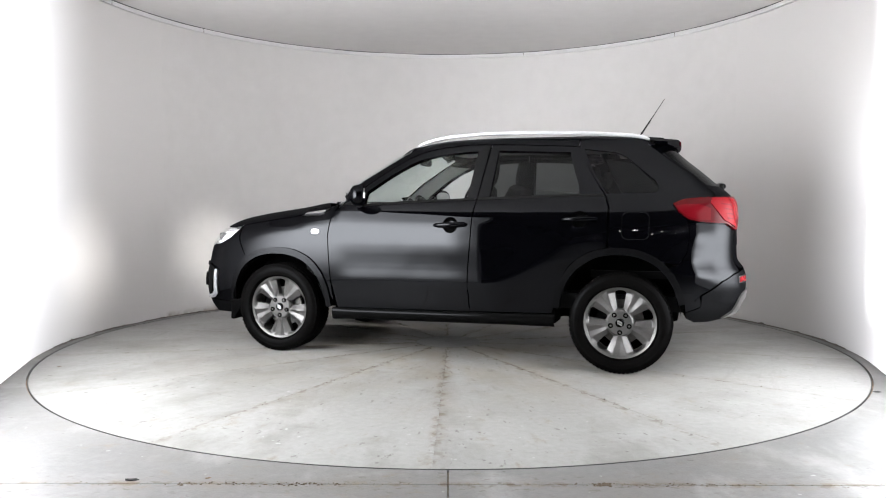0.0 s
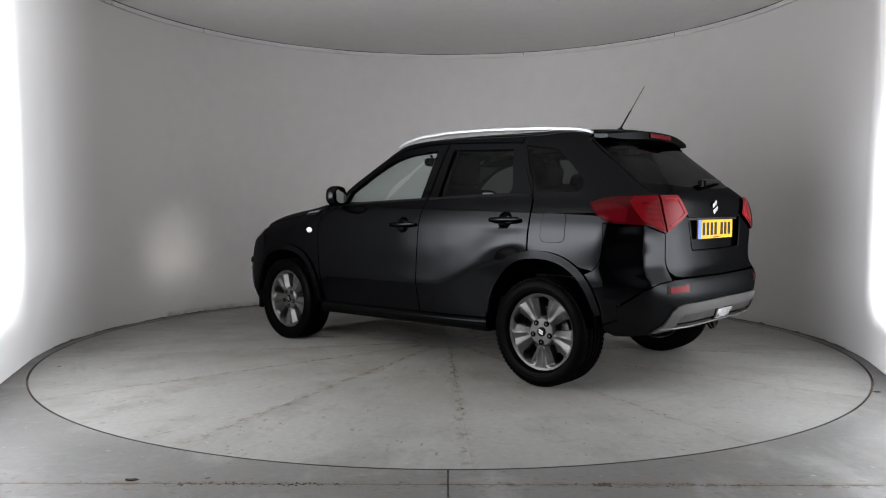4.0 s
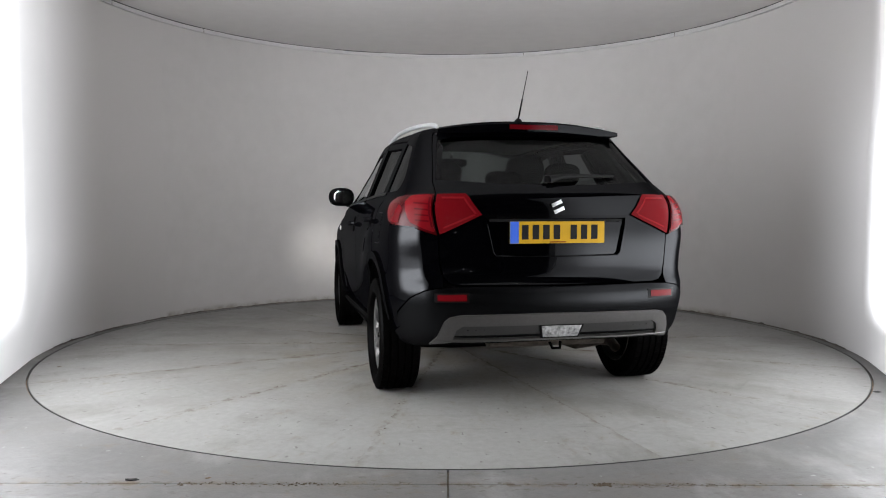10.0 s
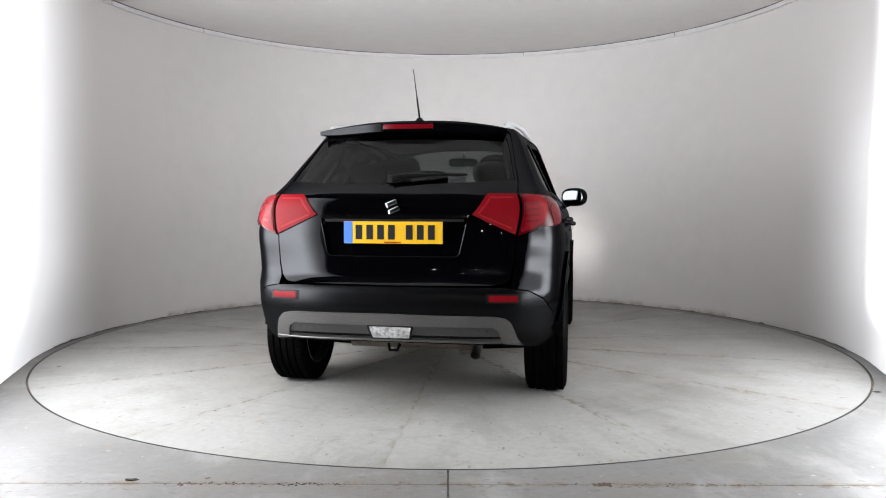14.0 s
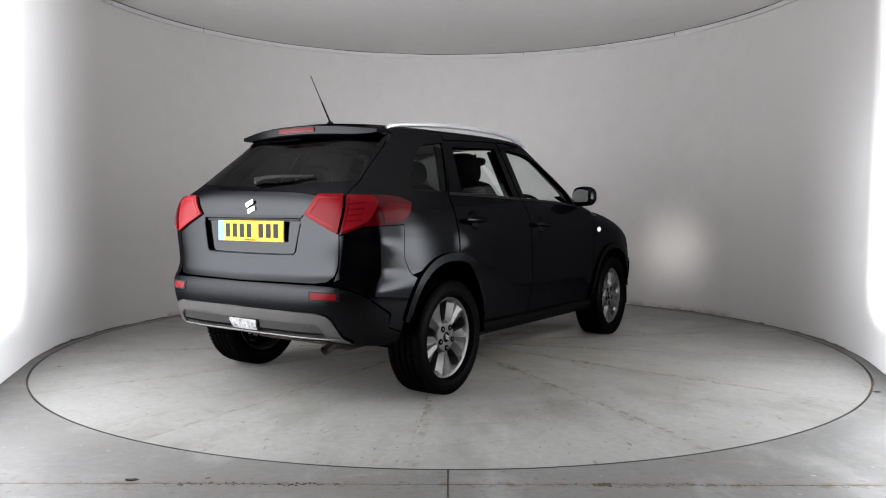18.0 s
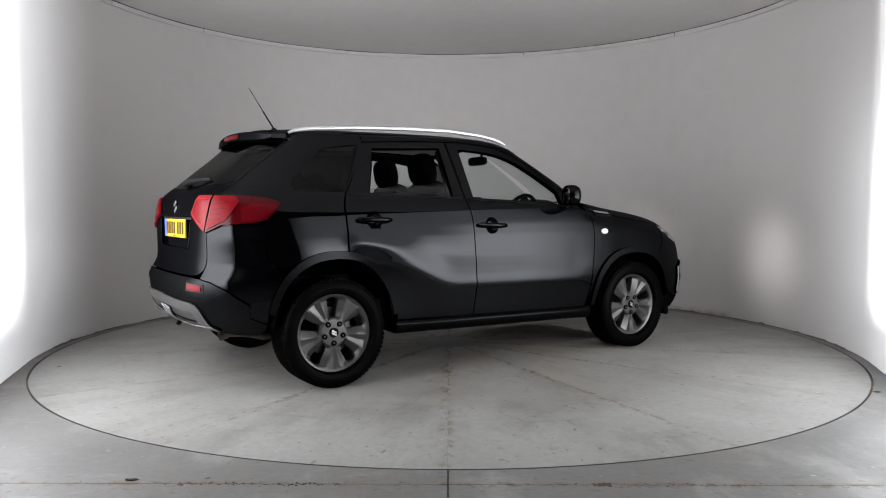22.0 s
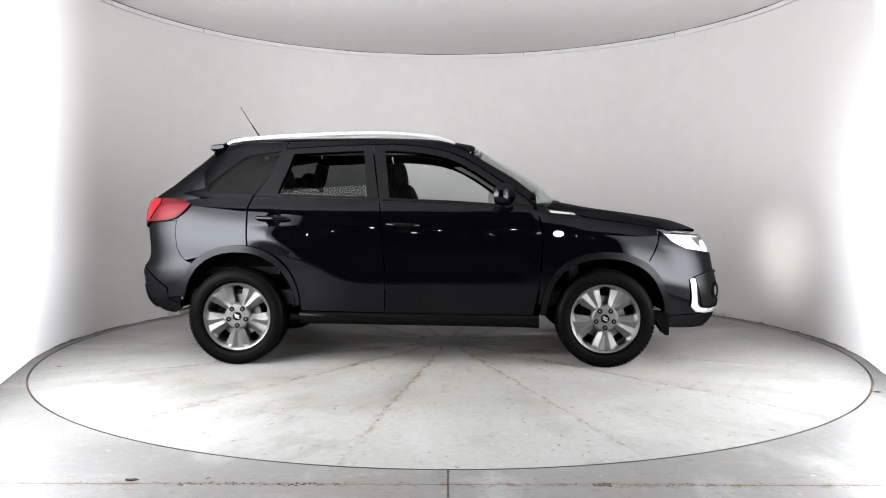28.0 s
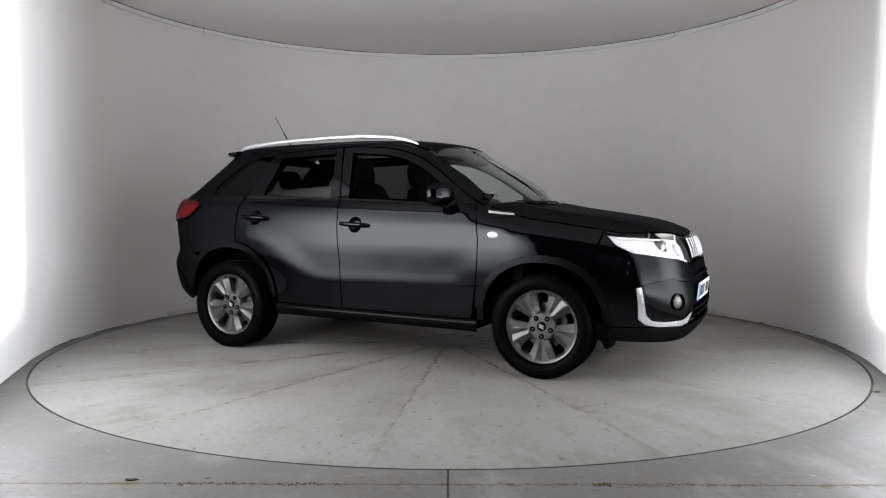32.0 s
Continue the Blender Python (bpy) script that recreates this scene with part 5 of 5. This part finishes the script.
def make_centre(car):
    roof = [(0.334, 0.0), (0.336, 0.2), (0.334, 0.36), (0.311, 0.495), (0.302, 0.532), (0.25, roof_half(0.25) - 0.003), (0.20, roof_half(0.20) - 0.002)]
    roof += [(x, roof_half(x)) for x in (0.15, 0.0, -0.2, -0.5, -0.8, -1.1, -1.3, -1.40)] + [(-1.44, 0.50), (-1.475, 0.3), (-1.48, 0.0)]
    top_panel("roof", roof, roof_height, PAINT, car, label="gloss black roof panel")
    hood = [(1.03, 0.0), (1.02, 0.3), (0.98, 0.5), (0.92, 0.63), (0.86, hood_half(0.86) - 0.006)]
    hood += [(x, hood_half(x) - 0.004) for x in (0.95, 1.05, 1.15, 1.3, 1.45, 1.6)]
    for y in (0.70, 0.62, 0.52, 0.42, 0.3, 0.15, 0.0):
        u = u_at_y(y, 0.915, "f")
        hood.append((skin(u, 0.915).x - 0.004, y))
    top_panel("bonnet", hood, hood_height, PAINT, car, label="gloss black bonnet")
    ws = [("f", 0.0, 1.095), ("f", 0.4, 1.095), ("f", 0.655, 1.098), ("f", 0.636, 1.15), ("f", 0.59, 1.28), ("f", 0.555, 1.40), ("f", 0.535, 1.475), ("f", 0.50, 1.495), ("f", 0.36, 1.525), ("f", 0.2, 1.542), ("f", 0.0, 1.547)]
    panel("windscreen", ws, GLASS_CLEAR, car, 0, up=True, rim=0, step=0.05, label="clear windscreen")
    band = [("f", 0.0, 1.528), ("f", 0.2, 1.523), ("f", 0.36, 1.505), ("f", 0.48, 1.476), ("f", 0.522, 1.454), ("f", 0.533, 1.474), ("f", 0.498, 1.494), ("f", 0.36, 1.524), ("f", 0.2, 1.541), ("f", 0.0, 1.546)]
    panel("screen_band", band, GLOSS_BLACK, car, 0, up=True, rim=0, offset=0.002, step=0.03, label="black band along the windscreen top")
    panel("cowl", [("f", 0.0, 1.052), ("f", 0.64, 1.052), ("f", 0.665, 1.102), ("f", 0.0, 1.102)], SEAL, car, 0, up=True, rim=0, offset=-0.004, label="black wiper cowl")
    for y0, y1, k in ((0.44, -0.06, 1), (0.04, 0.44, -1)):
        arm = []
        for t in (0.0, 0.25, 0.5, 0.75, 1.0):
            y = y0 + (y1 - y0) * t
            z = 1.100 + 0.012 * math.sin(math.pi * t * 0.55)
            q = skin(u_at_y(abs(y), z, "f", True), z, True)
            arm.append((q.x + 0.006, k * y, z + 0.006))
        part("front_wiper", tube(arm, [0.010, 0.008, 0.006, 0.006, 0.005], 8), SEAL, car, "black wiper arm", True)
    # tailgate
    win = [("r", 0.0, 1.190), ("r", 0.3, 1.196), ("r", 0.613, 1.216), ("r", 0.589, 1.30), ("r", 0.538, 1.462), ("r", 0.3, 1.472), ("r", 0.0, 1.478)]
    rec = [("r", 0.0, 1.016), ("r", 0.385, 1.018), ("r", 0.382, 0.98), ("r", 0.350, 0.835), ("r", 0.335, 0.820), ("r", 0.0, 0.816)]
    gate = [("r", 0.0, 1.515), ("r", 0.3, 1.508), ("r", 0.547, 1.490), ("r", 0.600, 1.30), ("r", 0.625, 1.214), ("r", 0.634, 1.13), ("r", 0.630, 0.93), ("r", 0.622, 0.775), ("r", 0.606, 0.715), ("r", 0.575, 0.688), ("r", 0.52, 0.680), ("r", 0.0, 0.674)]
    # the plate field is cut out by leading the outline round it
    gate_half = gate[:1] + gate[1:] + [rec[-1]] + rec[::-1][1:-1] + [rec[0]] + [win[0]] + win[1:-1] + [win[-1]]
    tail = panel("tailgate", gate_half, PAINT, car, 0, rim=0.03, step=0.03, label="gloss black tailgate")
    panel("rear_screen", win, GLASS_TINT, car, 0, rim=0, step=0.05, offset=-0.004, label="dark tinted rear window")
    panel("plate_recess", rec, PAINT, tail, 0, rim=0, step=0.03, offset=-0.020)
    panel("plate_slot", [("r", 0.0, 1.013), ("r", 0.370, 1.013), ("r", 0.366, 0.999), ("r", 0.0, 1.001)], INK, tail, 0, rim=0.004, step=0.03, offset=-0.010)
    # thin black bar draws the shadow line along the recess edge
    lip = [skin(u_at_y(y, z, "r"), z) + Vector((-0.001, 0, 0)) for y, z in ((0.383, 0.985), (0.351, 0.838), (0.336, 0.822), (0.2, 0.819), (0.0, 0.818))]
    lip += [Vector((p.x, -p.y, p.z)) for p in lip[-2::-1]]
    part("recess_shadow_line", tube([tuple(p) for p in lip], 0.0035, 8), GLOSS_BLACK, tail, "", True)
    panel("garnish", [("r", 0.0, 1.030), ("r", 0.40, 1.030), ("r", 0.388, 1.016), ("r", 0.0, 1.014)], GLOSS_BLACK, tail, 0, rim=0.035, step=0.03, offset=0.006)
    # number plate with plain bars
    x0 = -1.957
    plate = part("number_plate", boxed((x0, 0, 0.942), (0.008, 0.524, 0.114), None, 0.002), YELLOW, car, "yellow rear number plate")
    part("blue_band", boxed((x0 - 0.0045, 0.238, 0.942), (0.002, 0.046, 0.112)), BLUE, plate, "blue band")
    for i, y in enumerate((0.180, 0.122, 0.064, 0.006, -0.088, -0.146, -0.204)):
        part("character_bar", boxed((x0 - 0.0045, y, 0.944), (0.002, 0.036, 0.076)), INK, plate)
    part("maker_bar", boxed((x0 - 0.0045, 0.0, 0.892), (0.002, 0.09, 0.006)), RED, plate)
    # plain emblem
    bm = bmesh.new()
    for dz, dy in ((0.0175, 0.007), (-0.0175, -0.007)):
        box(bm, (0, dy, dz), (0.008, 0.061, 0.023), Matrix.Rotation(radians(-24), 3, "X"), 0.003)
    bmesh.ops.translate(bm, vec=(-1.953, -0.0, 1.076), verts=bm.verts)
    part("emblem", bm, CHROME, tail, "plain chrome emblem")
    # rear wiper
    bm = tube([(-1.882, 0.02, 1.222), (-1.872, -0.06, 1.238), (-1.858, -0.20, 1.242), (-1.832, -0.37, 1.242)], [0.022, 0.014, 0.011, 0.007], 10)
    box(bm, (-1.872, 0.02, 1.222), (0.03, 0.05, 0.04), None, 0.008)
    part("rear_wiper", bm, SEAL, tail, "black rear wiper", True)
    # spoiler
    bm = bmesh.new()
    rows = []
    for i in range(33):
        y = -0.545 + 1.09 * i / 32
        t = abs(y) / 0.545
        back = -1.592 + 0.075 * t ** 2.2
        front = -1.475 + 0.05 * t ** 2.5
        zt = 1.562 - 0.044 * t ** 2.4
        h = 1 - 0.6 * t ** 5
        row = [(front, zt + 0.002), (back + 0.06, zt - 0.005 * h), (back + 0.012, zt - 0.010 * h), (back + 0.002, zt - 0.017 * h), (back - 0.001, zt - 0.060 * h), (back + 0.006, zt - 0.067 * h), (back + 0.05, zt - 0.070 * h), (front, zt - 0.05 * h)]
        rows.append([bm.verts.new((x, y, z)) for x, z in row])
    for p, q in zip(rows, rows[1:]):
        for k in range(8):
            bm.faces.new((p[k], q[k], q[(k + 1) % 8], p[(k + 1) % 8]))
    bm.faces.new(rows[0])
    bm.faces.new(rows[-1][::-1])
    spoiler = part("roof_spoiler", bm, PAINT, car, "gloss black roof spoiler", True, 24)
    bm = boxed((-1.5885, 0.004, 1.525), (0.012, 0.288, 0.028), None, 0.004)
    part("high_brake_light", bm, RED_DEEP, spoiler, "dark red high brake light", True)
    # aerial
    bm = lathe([(0.001, 0.03), (0.012, 0.028), (0.024, 0.014), (0.032, 0.0), (0.032, -0.02)], 20, "z")
    bmesh.ops.translate(bm, vec=(-1.300, 0, 1.578), verts=bm.verts)
    base = part("aerial_base", bm, SEAL, car, "black aerial foot", True)
    part("aerial_rod", tube([(-1.300, 0, 1.60), (-1.375, 0, 1.715), (-1.376, 0, 1.717), (-1.470, 0, 1.862)], [0.006, 0.005, 0.0028, 0.0022], 8), SEAL, base, "thin black aerial rod", True)
    # rear bumper
    for s in (1, -1):
        corner = [(-1.659, 0.980), ("r", 0.745, 0.964), ("r", 0.70, 0.944), ("r", 0.636, 0.924), ("r", 0.630, 0.775), ("r", 0.616, 0.71), ("r", 0.62, 0.668), ("r", 0.70, 0.655), ("r", 0.77, 0.61), ("r", 0.815, 0.520), (-1.74, 0.448), (-1.650, 0.412)]
        ra = [p for p in arch(*REAR_ARCH, 172, 90) if 0.415 < p[1] < 0.705]
        panel("rear_bumper_corner", corner + ra + [(-1.604, 0.712), (-1.632, 0.745), (-1.660, 0.80), (-1.668, 0.90)], PAINT, car, s, label="gloss black bumper corner")
    low = [("r", 0.0, 0.664), ("r", 0.50, 0.668), ("r", 0.612, 0.664), ("r", 0.70, 0.648), ("r", 0.765, 0.605), ("r", 0.810, 0.516), (-1.74, 0.442), (-1.650, 0.406), (-1.655, 0.37), (-1.70, 0.345), ("r", 0.72, 0.345), ("r", 0.55, 0.37), ("r", 0.0, 0.375)]
    bumper = panel("rear_bumper", low, PLASTIC, car, 0, rim=0.06, offset=0.003, label="dark grained plastic rear bumper")
    skid = [("r", 0.0, 0.532), ("r", 0.53, 0.530), ("r", 0.585, 0.518), ("r", 0.612, 0.492), ("r", 0.640, 0.41), ("r", 0.665, 0.372), ("r", 0.57, 0.388), ("r", 0.548, 0.455), ("r", 0.52, 0.474), ("r", 0.18, 0.472), ("r", 0.0, 0.472)]
    panel("skid_plate", skid, SILVER, bumper, 0, rim=0.02, offset=0.014, step=0.02, label="silver painted rear skid plate")
    edge_pts = []
    for k in range(25):
        y = -0.65 + 1.30 * k / 24
        p = skin(u_at_y(abs(y), 0.392, "r"), 0.392)
        edge_pts.append((p.x - 0.016, y, 0.388))
    part("skid_edge", tube(edge_pts, 0.005, 8), SILVER, bumper, "bright lower edge", True)
    for s in (1, -1):
        panel("reflector", [("r", 0.505, 0.600), ("r", 0.645, 0.600), ("r", 0.645, 0.630), ("r", 0.505, 0.632)], RED, bumper, s, rim=0.006, offset=0.008, label="red rear reflector")
        panel("reflector_frame", [("r", 0.492, 0.592), ("r", 0.660, 0.592), ("r", 0.660, 0.638), ("r", 0.492, 0.640)], SEAL, bumper, s, rim=0.004, offset=0.0055)
    panel("dark_insert", [("r", 0.0, 0.392), ("r", 0.575, 0.392), ("r", 0.548, 0.455), ("r", 0.52, 0.472), ("r", 0.0, 0.470)], SILVER_DARK, bumper, 0, rim=0, offset=0.004)
    panel("lamp_frame", [("r", 0.0, 0.476), ("r", 0.124, 0.475), ("r", 0.106, 0.400), ("r", 0.0, 0.399)], SEAL, bumper, 0, rim=0.008, offset=0.010, step=0.02)
    panel("fog_light", [("r", 0.0, 0.466), ("r", 0.110, 0.465), ("r", 0.095, 0.410), ("r", 0.0, 0.409)], FOG, bumper, 0, rim=0.01, offset=0.014, step=0.02, label="clear reversing light")
    # front centre: grille, plate, lower lip
    grille = [("f", 0.0, 0.888), ("f", 0.37, 0.880), ("f", 0.340, 0.80), ("f", 0.325, 0.725), ("f", 0.0, 0.735)]
    gr = panel("grille", grille, GLOSS_BLACK, car, 0, rim=0.02, offset=-0.02, label="black grille with upright chrome bars")
    panel("grille_bar", [("f", 0.0, 0.876), ("f", 0.020, 0.876), ("f", 0.014, 0.748), ("f", 0.0, 0.748)], REFLECTOR, gr, 0, rim=0.02, offset=0.004, step=0.03, label="upright chrome grille bar")
    for y in (0.085, 0.170, 0.255):
        for s in (1, -1):
            panel("grille_bar", [("f", y - 0.019, 0.874), ("f", y + 0.019, 0.874), ("f", y + 0.013, 0.750), ("f", y - 0.013, 0.750)], REFLECTOR, gr, s, rim=0.02, offset=0.004, step=0.03, label="upright chrome grille bar")
    mid = [("f", 0.0, 0.726), ("f", 0.335, 0.712), ("f", 0.290, 0.66), ("f", 0.0, 0.665)]
    panel("bumper_bridge", mid, PAINT, car, 0, label="gloss black bumper bridge")
    lowg = [("f", 0.0, 0.655), ("f", 0.295, 0.652), ("f", 0.335, 0.61), ("f", 0.432, 0.44), ("f", 0.45, 0.36), ("f", 0.0, 0.36)]
    lg = panel("lower_grille", lowg, PLASTIC, car, 0, offset=-0.03, rim=0, label="dark lower grille")
    for z in (0.39, 0.43, 0.625):
        panel("grille_slat", [("f", 0.0, z + 0.010), ("f", 0.40 if z < 0.6 else 0.29, z + 0.010), ("f", 0.40 if z < 0.6 else 0.29, z - 0.010), ("f", 0.0, z - 0.010)], PLASTIC, lg, 0, offset=-0.008, rim=0.02)
    lip = [("f", 0.0, 0.352), ("f", 0.70, 0.348), (1.80, 0.345), (1.672, 0.345), (1.66, 0.262), (1.80, 0.255), ("f", 0.6, 0.246), ("f", 0.0, 0.240)]
    panel("front_lip", lip, PLASTIC, car, 0, offset=0.0, rim=0.03, label="dark plastic front lip")
    fp = part("number_plate", boxed((2.112, 0, 0.530), (0.008, 0.524, 0.114), Matrix.Rotation(radians(6), 3, "Y"), 0.002), WHITE_PLATE, car, "white front number plate")
    part("blue_band", boxed((2.1165, -0.238, 0.530), (0.002, 0.046, 0.110), Matrix.Rotation(radians(6), 3, "Y")), BLUE, fp, "blue band")
    for y in (0.204, 0.146, 0.088, -0.006, -0.064, -0.122, -0.180):
        part("character_bar", boxed((2.1168, y, 0.530), (0.002, 0.036, 0.074), Matrix.Rotation(radians(6), 3, "Y")), INK, fp)
    # underside
    under = box(boxed((0.0, 0, 0.30), (1.55, 1.46, 0.08), None, 0.02), (0.0, 0, 0.34), (3.2, 0.95, 0.08), None, 0.02)
    part("underbody", under, UNDER, car, "dark underbody")
    part("rear_axle", tube([(-1.25, -0.62, 0.27), (-1.22, -0.4, 0.25), (-1.22, 0.4, 0.25), (-1.25, 0.62, 0.27)], 0.035, 10), UNDER, car)
    ex = tube([(-0.9, -0.25, 0.25), (-1.5, -0.30, 0.26), (-1.62, -0.40, 0.30), (-1.74, -0.41, 0.315), (-1.81, -0.41, 0.29)], [0.03, 0.03, 0.028, 0.027, 0.027], 12, False)
    part("exhaust_pipe", ex, RUST, car, "dull steel exhaust tail pipe", True)
    sil = bmesh.new()
    tube([(-1.68, -0.40, 0.345), (-1.68, 0.30, 0.345)], 0.052, 16, True, sil)
    part("silencer", sil, RUST, car, "dull steel silencer", True)
    part("tow_eye", tube([(-1.93, -0.03, 0.36), (-1.95, -0.02, 0.33), (-1.95, 0.02, 0.33), (-1.93, 0.03, 0.36)], 0.008, 8), UNDER, car)
    for s in (1, -1):
        bm = bmesh.new()
        near, far = [[bm.verts.new((x, s * y, z)) for x, z in ((1.545, 0.385), (1.672, 0.36), (1.676, 0.222), (1.655, 0.216))] for y in (0.835, 0.665)]
        bm.faces.new(near)
        bm.faces.new(far[::-1])
        for k in range(4):
            bm.faces.new((near[k], near[(k + 1) % 4], far[(k + 1) % 4], far[k]))
        part("air_deflector", bm, UNDER, car, "black flap ahead of the front wheel")


def soft_block(size, k=3.0, seg=20):
    bm = bmesh.new()
    bmesh.ops.create_uvsphere(bm, u_segments=seg, v_segments=seg // 2 + 2, radius=1.0)
    for v in bm.verts:
        x, y, z = v.co
        r = (abs(x) ** k + abs(y) ** k + abs(z) ** k) ** (-1 / k)
        v.co = (x * r * size[0] / 2, y * r * size[1] / 2, z * r * size[2] / 2)
    return bm


def placed(bm, x, y, z, pitch=0.0):
    bmesh.ops.transform(bm, matrix=Matrix.Translation((x, y, z)) @ Matrix.Rotation(radians(pitch), 4, "Y"), verts=bm.verts)
    return bm


def make_seat(car, x, y, name):
    cushion = part(name, placed(soft_block((0.52, 0.50, 0.20), 4), x + 0.05, y, 0.66, -6), CLOTH, car, "dark cloth seat", True)
    part("backrest", placed(soft_block((0.18, 0.50, 0.64), 4), x - 0.256, y, 0.945, -14), CLOTH, cushion, "", True)
    part("head_restraint", placed(soft_block((0.12, 0.29, 0.23), 3), x - 0.362, y, 1.335, -10), CLOTH, cushion, "", True)
    for dy in (-0.05, 0.05):
        part("restraint_post", tube([(x - 0.325, y + dy, 1.17), (x - 0.352, y + dy, 1.29)], 0.005, 8), STEEL_NUT, cushion, "", True)


def make_cabin(car):
    for x, y in ((0.115, 0.37), (0.005, -0.37)):
        make_seat(car, x, y, "front_seat")
    bench = part("rear_seat", placed(soft_block((0.50, 1.30, 0.20), 5), -0.62, 0, 0.68, -5), CLOTH, car, "dark cloth rear bench", True)
    part("backrest", placed(soft_block((0.16, 1.28, 0.60), 5), -0.90, 0, 0.94, -20), CLOTH, bench, "", True)
    for y in (0.40, 0.0, -0.40):
        part("head_restraint", placed(soft_block((0.10, 0.24, 0.15 if y else 0.11), 3), -1.01, y, 1.285 if y else 1.25, -14), CLOTH, bench, "", True)
    dash = bmesh.new()
    rows = []
    for i in range(15):
        y = -0.72 + 1.44 * i / 14
        rows.append([dash.verts.new((px, y, pz)) for px, pz in ((1.02, 1.065), (0.85, 1.075), (0.70, 1.06), (0.60, 1.02), (0.56, 0.95), (0.62, 0.75), (0.75, 0.55), (1.0, 0.5))])
    for p, q in zip(rows, rows[1:]):
        for k in range(7):
            dash.faces.new((p[k], q[k], q[k + 1], p[k + 1]))
    d = part("dashboard", dash, TRIM_IN, car, "dark dashboard", True)
    part("instrument_hood", placed(soft_block((0.22, 0.38, 0.12), 3), 0.66, -0.37, 1.075), TRIM_IN, d, "", True)
    wheel = lathe([(0.185 + 0.015 * math.cos(2 * math.pi * i / 10), 0.015 * math.sin(2 * math.pi * i / 10)) for i in range(10)], 40, "z", True)
    bmesh.ops.transform(wheel, matrix=Matrix.Translation((0.50, -0.37, 1.00)) @ Matrix.Rotation(radians(-64), 4, "Y"), verts=wheel.verts)
    sw = part("steering_wheel", wheel, TRIM_IN, car, "dark steering wheel", True)
    hub = placed(soft_block((0.36, 0.10, 0.05), 3), 0.50, -0.37, 1.0, -64)
    box(hub, (0.50, -0.37, 1.0), (0.05, 0.34, 0.03), Matrix.Rotation(radians(-64), 3, "Y"))
    part("steering_hub", hub, TRIM_IN, sw, "", True)
    part("interior_mirror", placed(soft_block((0.04, 0.24, 0.07), 4), 0.385, 0.0, 1.44), TRIM_IN, car, "dark interior mirror", True)
    part("mirror_stem", tube([(0.43, 0, 1.50), (0.40, 0, 1.44)], 0.012, 8), TRIM_IN, car)
    # lining
    head = [(0.27, 0.0), (0.24, 0.36), (0.17, 0.50), (0.0, 0.54), (-0.5, 0.56), (-1.0, 0.53), (-1.42, 0.47), (-1.46, 0.0)]
    top_panel("headliner", head, lambda x, y: roof_height(x, y) - 0.035, HEADLINER, car, rim=0, label="pale roof lining")
    part("cabin_floor", boxed((-0.3, 0, 0.45), (2.7, 1.50, 0.10)), TRIM_IN, car)
    part("bulkhead", boxed((1.05, 0, 0.75), (0.06, 1.45, 0.60)), TRIM_IN, car)
    part("boot_floor", boxed((-1.45, 0, 0.62), (0.85, 1.15, 0.05)), TRIM_IN, car)
    part("parcel_shelf", boxed((-1.40, 0, 1.10), (0.62, 1.15, 0.02)), TRIM_IN, car)
    for s in (1, -1):
        for outline, hole, up in (([(-0.21, 0.42), (-0.24, 1.128), (0.56, 1.08), (0.76, 1.08), (0.75, 0.42)], [], True),
                                  ([(-0.75, 0.45), (-0.95, 0.75), (-1.10, 0.85), (-1.10, 1.14), (-0.28, 1.125), (-0.25, 0.42)], [], True)):
            panel("door_card", outline, TRIM_IN, car, s, up=up, rim=0, offset=-0.06, step=0.08)
        panel("quarter_lining", [(-1.10, 0.86), (-1.10, 1.15), (-1.48, 1.15), (-1.60, 1.10), (-1.60, 0.86)], TRIM_IN, car, s, rim=0, offset=-0.05, step=0.08)
        # pillar linings
        panel("pillar_lining", [(0.70, 1.125), (0.58, 1.212), (0.39, 1.342), (0.20, 1.437), ("f", 0.530, 1.455), ("f", 0.552, 1.40), ("f", 0.588, 1.28), ("f", 0.628, 1.16)], HEADLINER, car, s, up=True, rim=0, offset=-0.035, step=0.04, label="pale windscreen pillar lining")
        panel("pillar_lining", [(-0.21, 1.13), (-0.25, 1.47), (-0.39, 1.47), (-0.36, 1.14)], TRIM_IN, car, s, up=True, rim=0.02, offset=-0.045, step=0.06)
        panel("pillar_lining", [(-0.99, 1.47), (-1.14, 1.16), (-0.99, 1.16), (-0.90, 1.45)], TRIM_IN, car, s, up=True, rim=0.02, offset=-0.045, step=0.06)
        panel("pillar_lining", [(-1.50, 1.20), (-1.29, 1.41), (-1.20, 1.46), (-1.0, 1.49), (-1.38, 1.50), ("r", 0.53, 1.45), ("r", 0.60, 1.22)], TRIM_IN, car, s, rim=0, offset=-0.05, step=0.06)


WHITE_LENS = material("white_lens", (0.75, 0.75, 0.74), 0.15, 0.0, 0.5)
SILVER_DARK = textured(material("grey_paint", (0.022, 0.0215, 0.021), 0.45, 0.1), 4.0, 0.85, 1.1, 60.0)
FOG = textured(material("clear_lamp", (0.36, 0.36, 0.36), 0.10, 0.3, 0.3), 30.0, 0.3, 1.7, 60.0)

car = make_car()


# ---- what moves ----
def motions():
    rows_table, rows_car = [], []
    for i in range(33):
        turn = Matrix.Rotation(radians(TURN_0 + TURN_RATE * i), 4, "Z")
        rows_table.append((i, turn))
        rows_car.append((i, turn @ Matrix.Translation((CAR_X, CAR_Y, 0.0))))
    walk(turntable, rows_table)
    walk(car, rows_car)


motions()
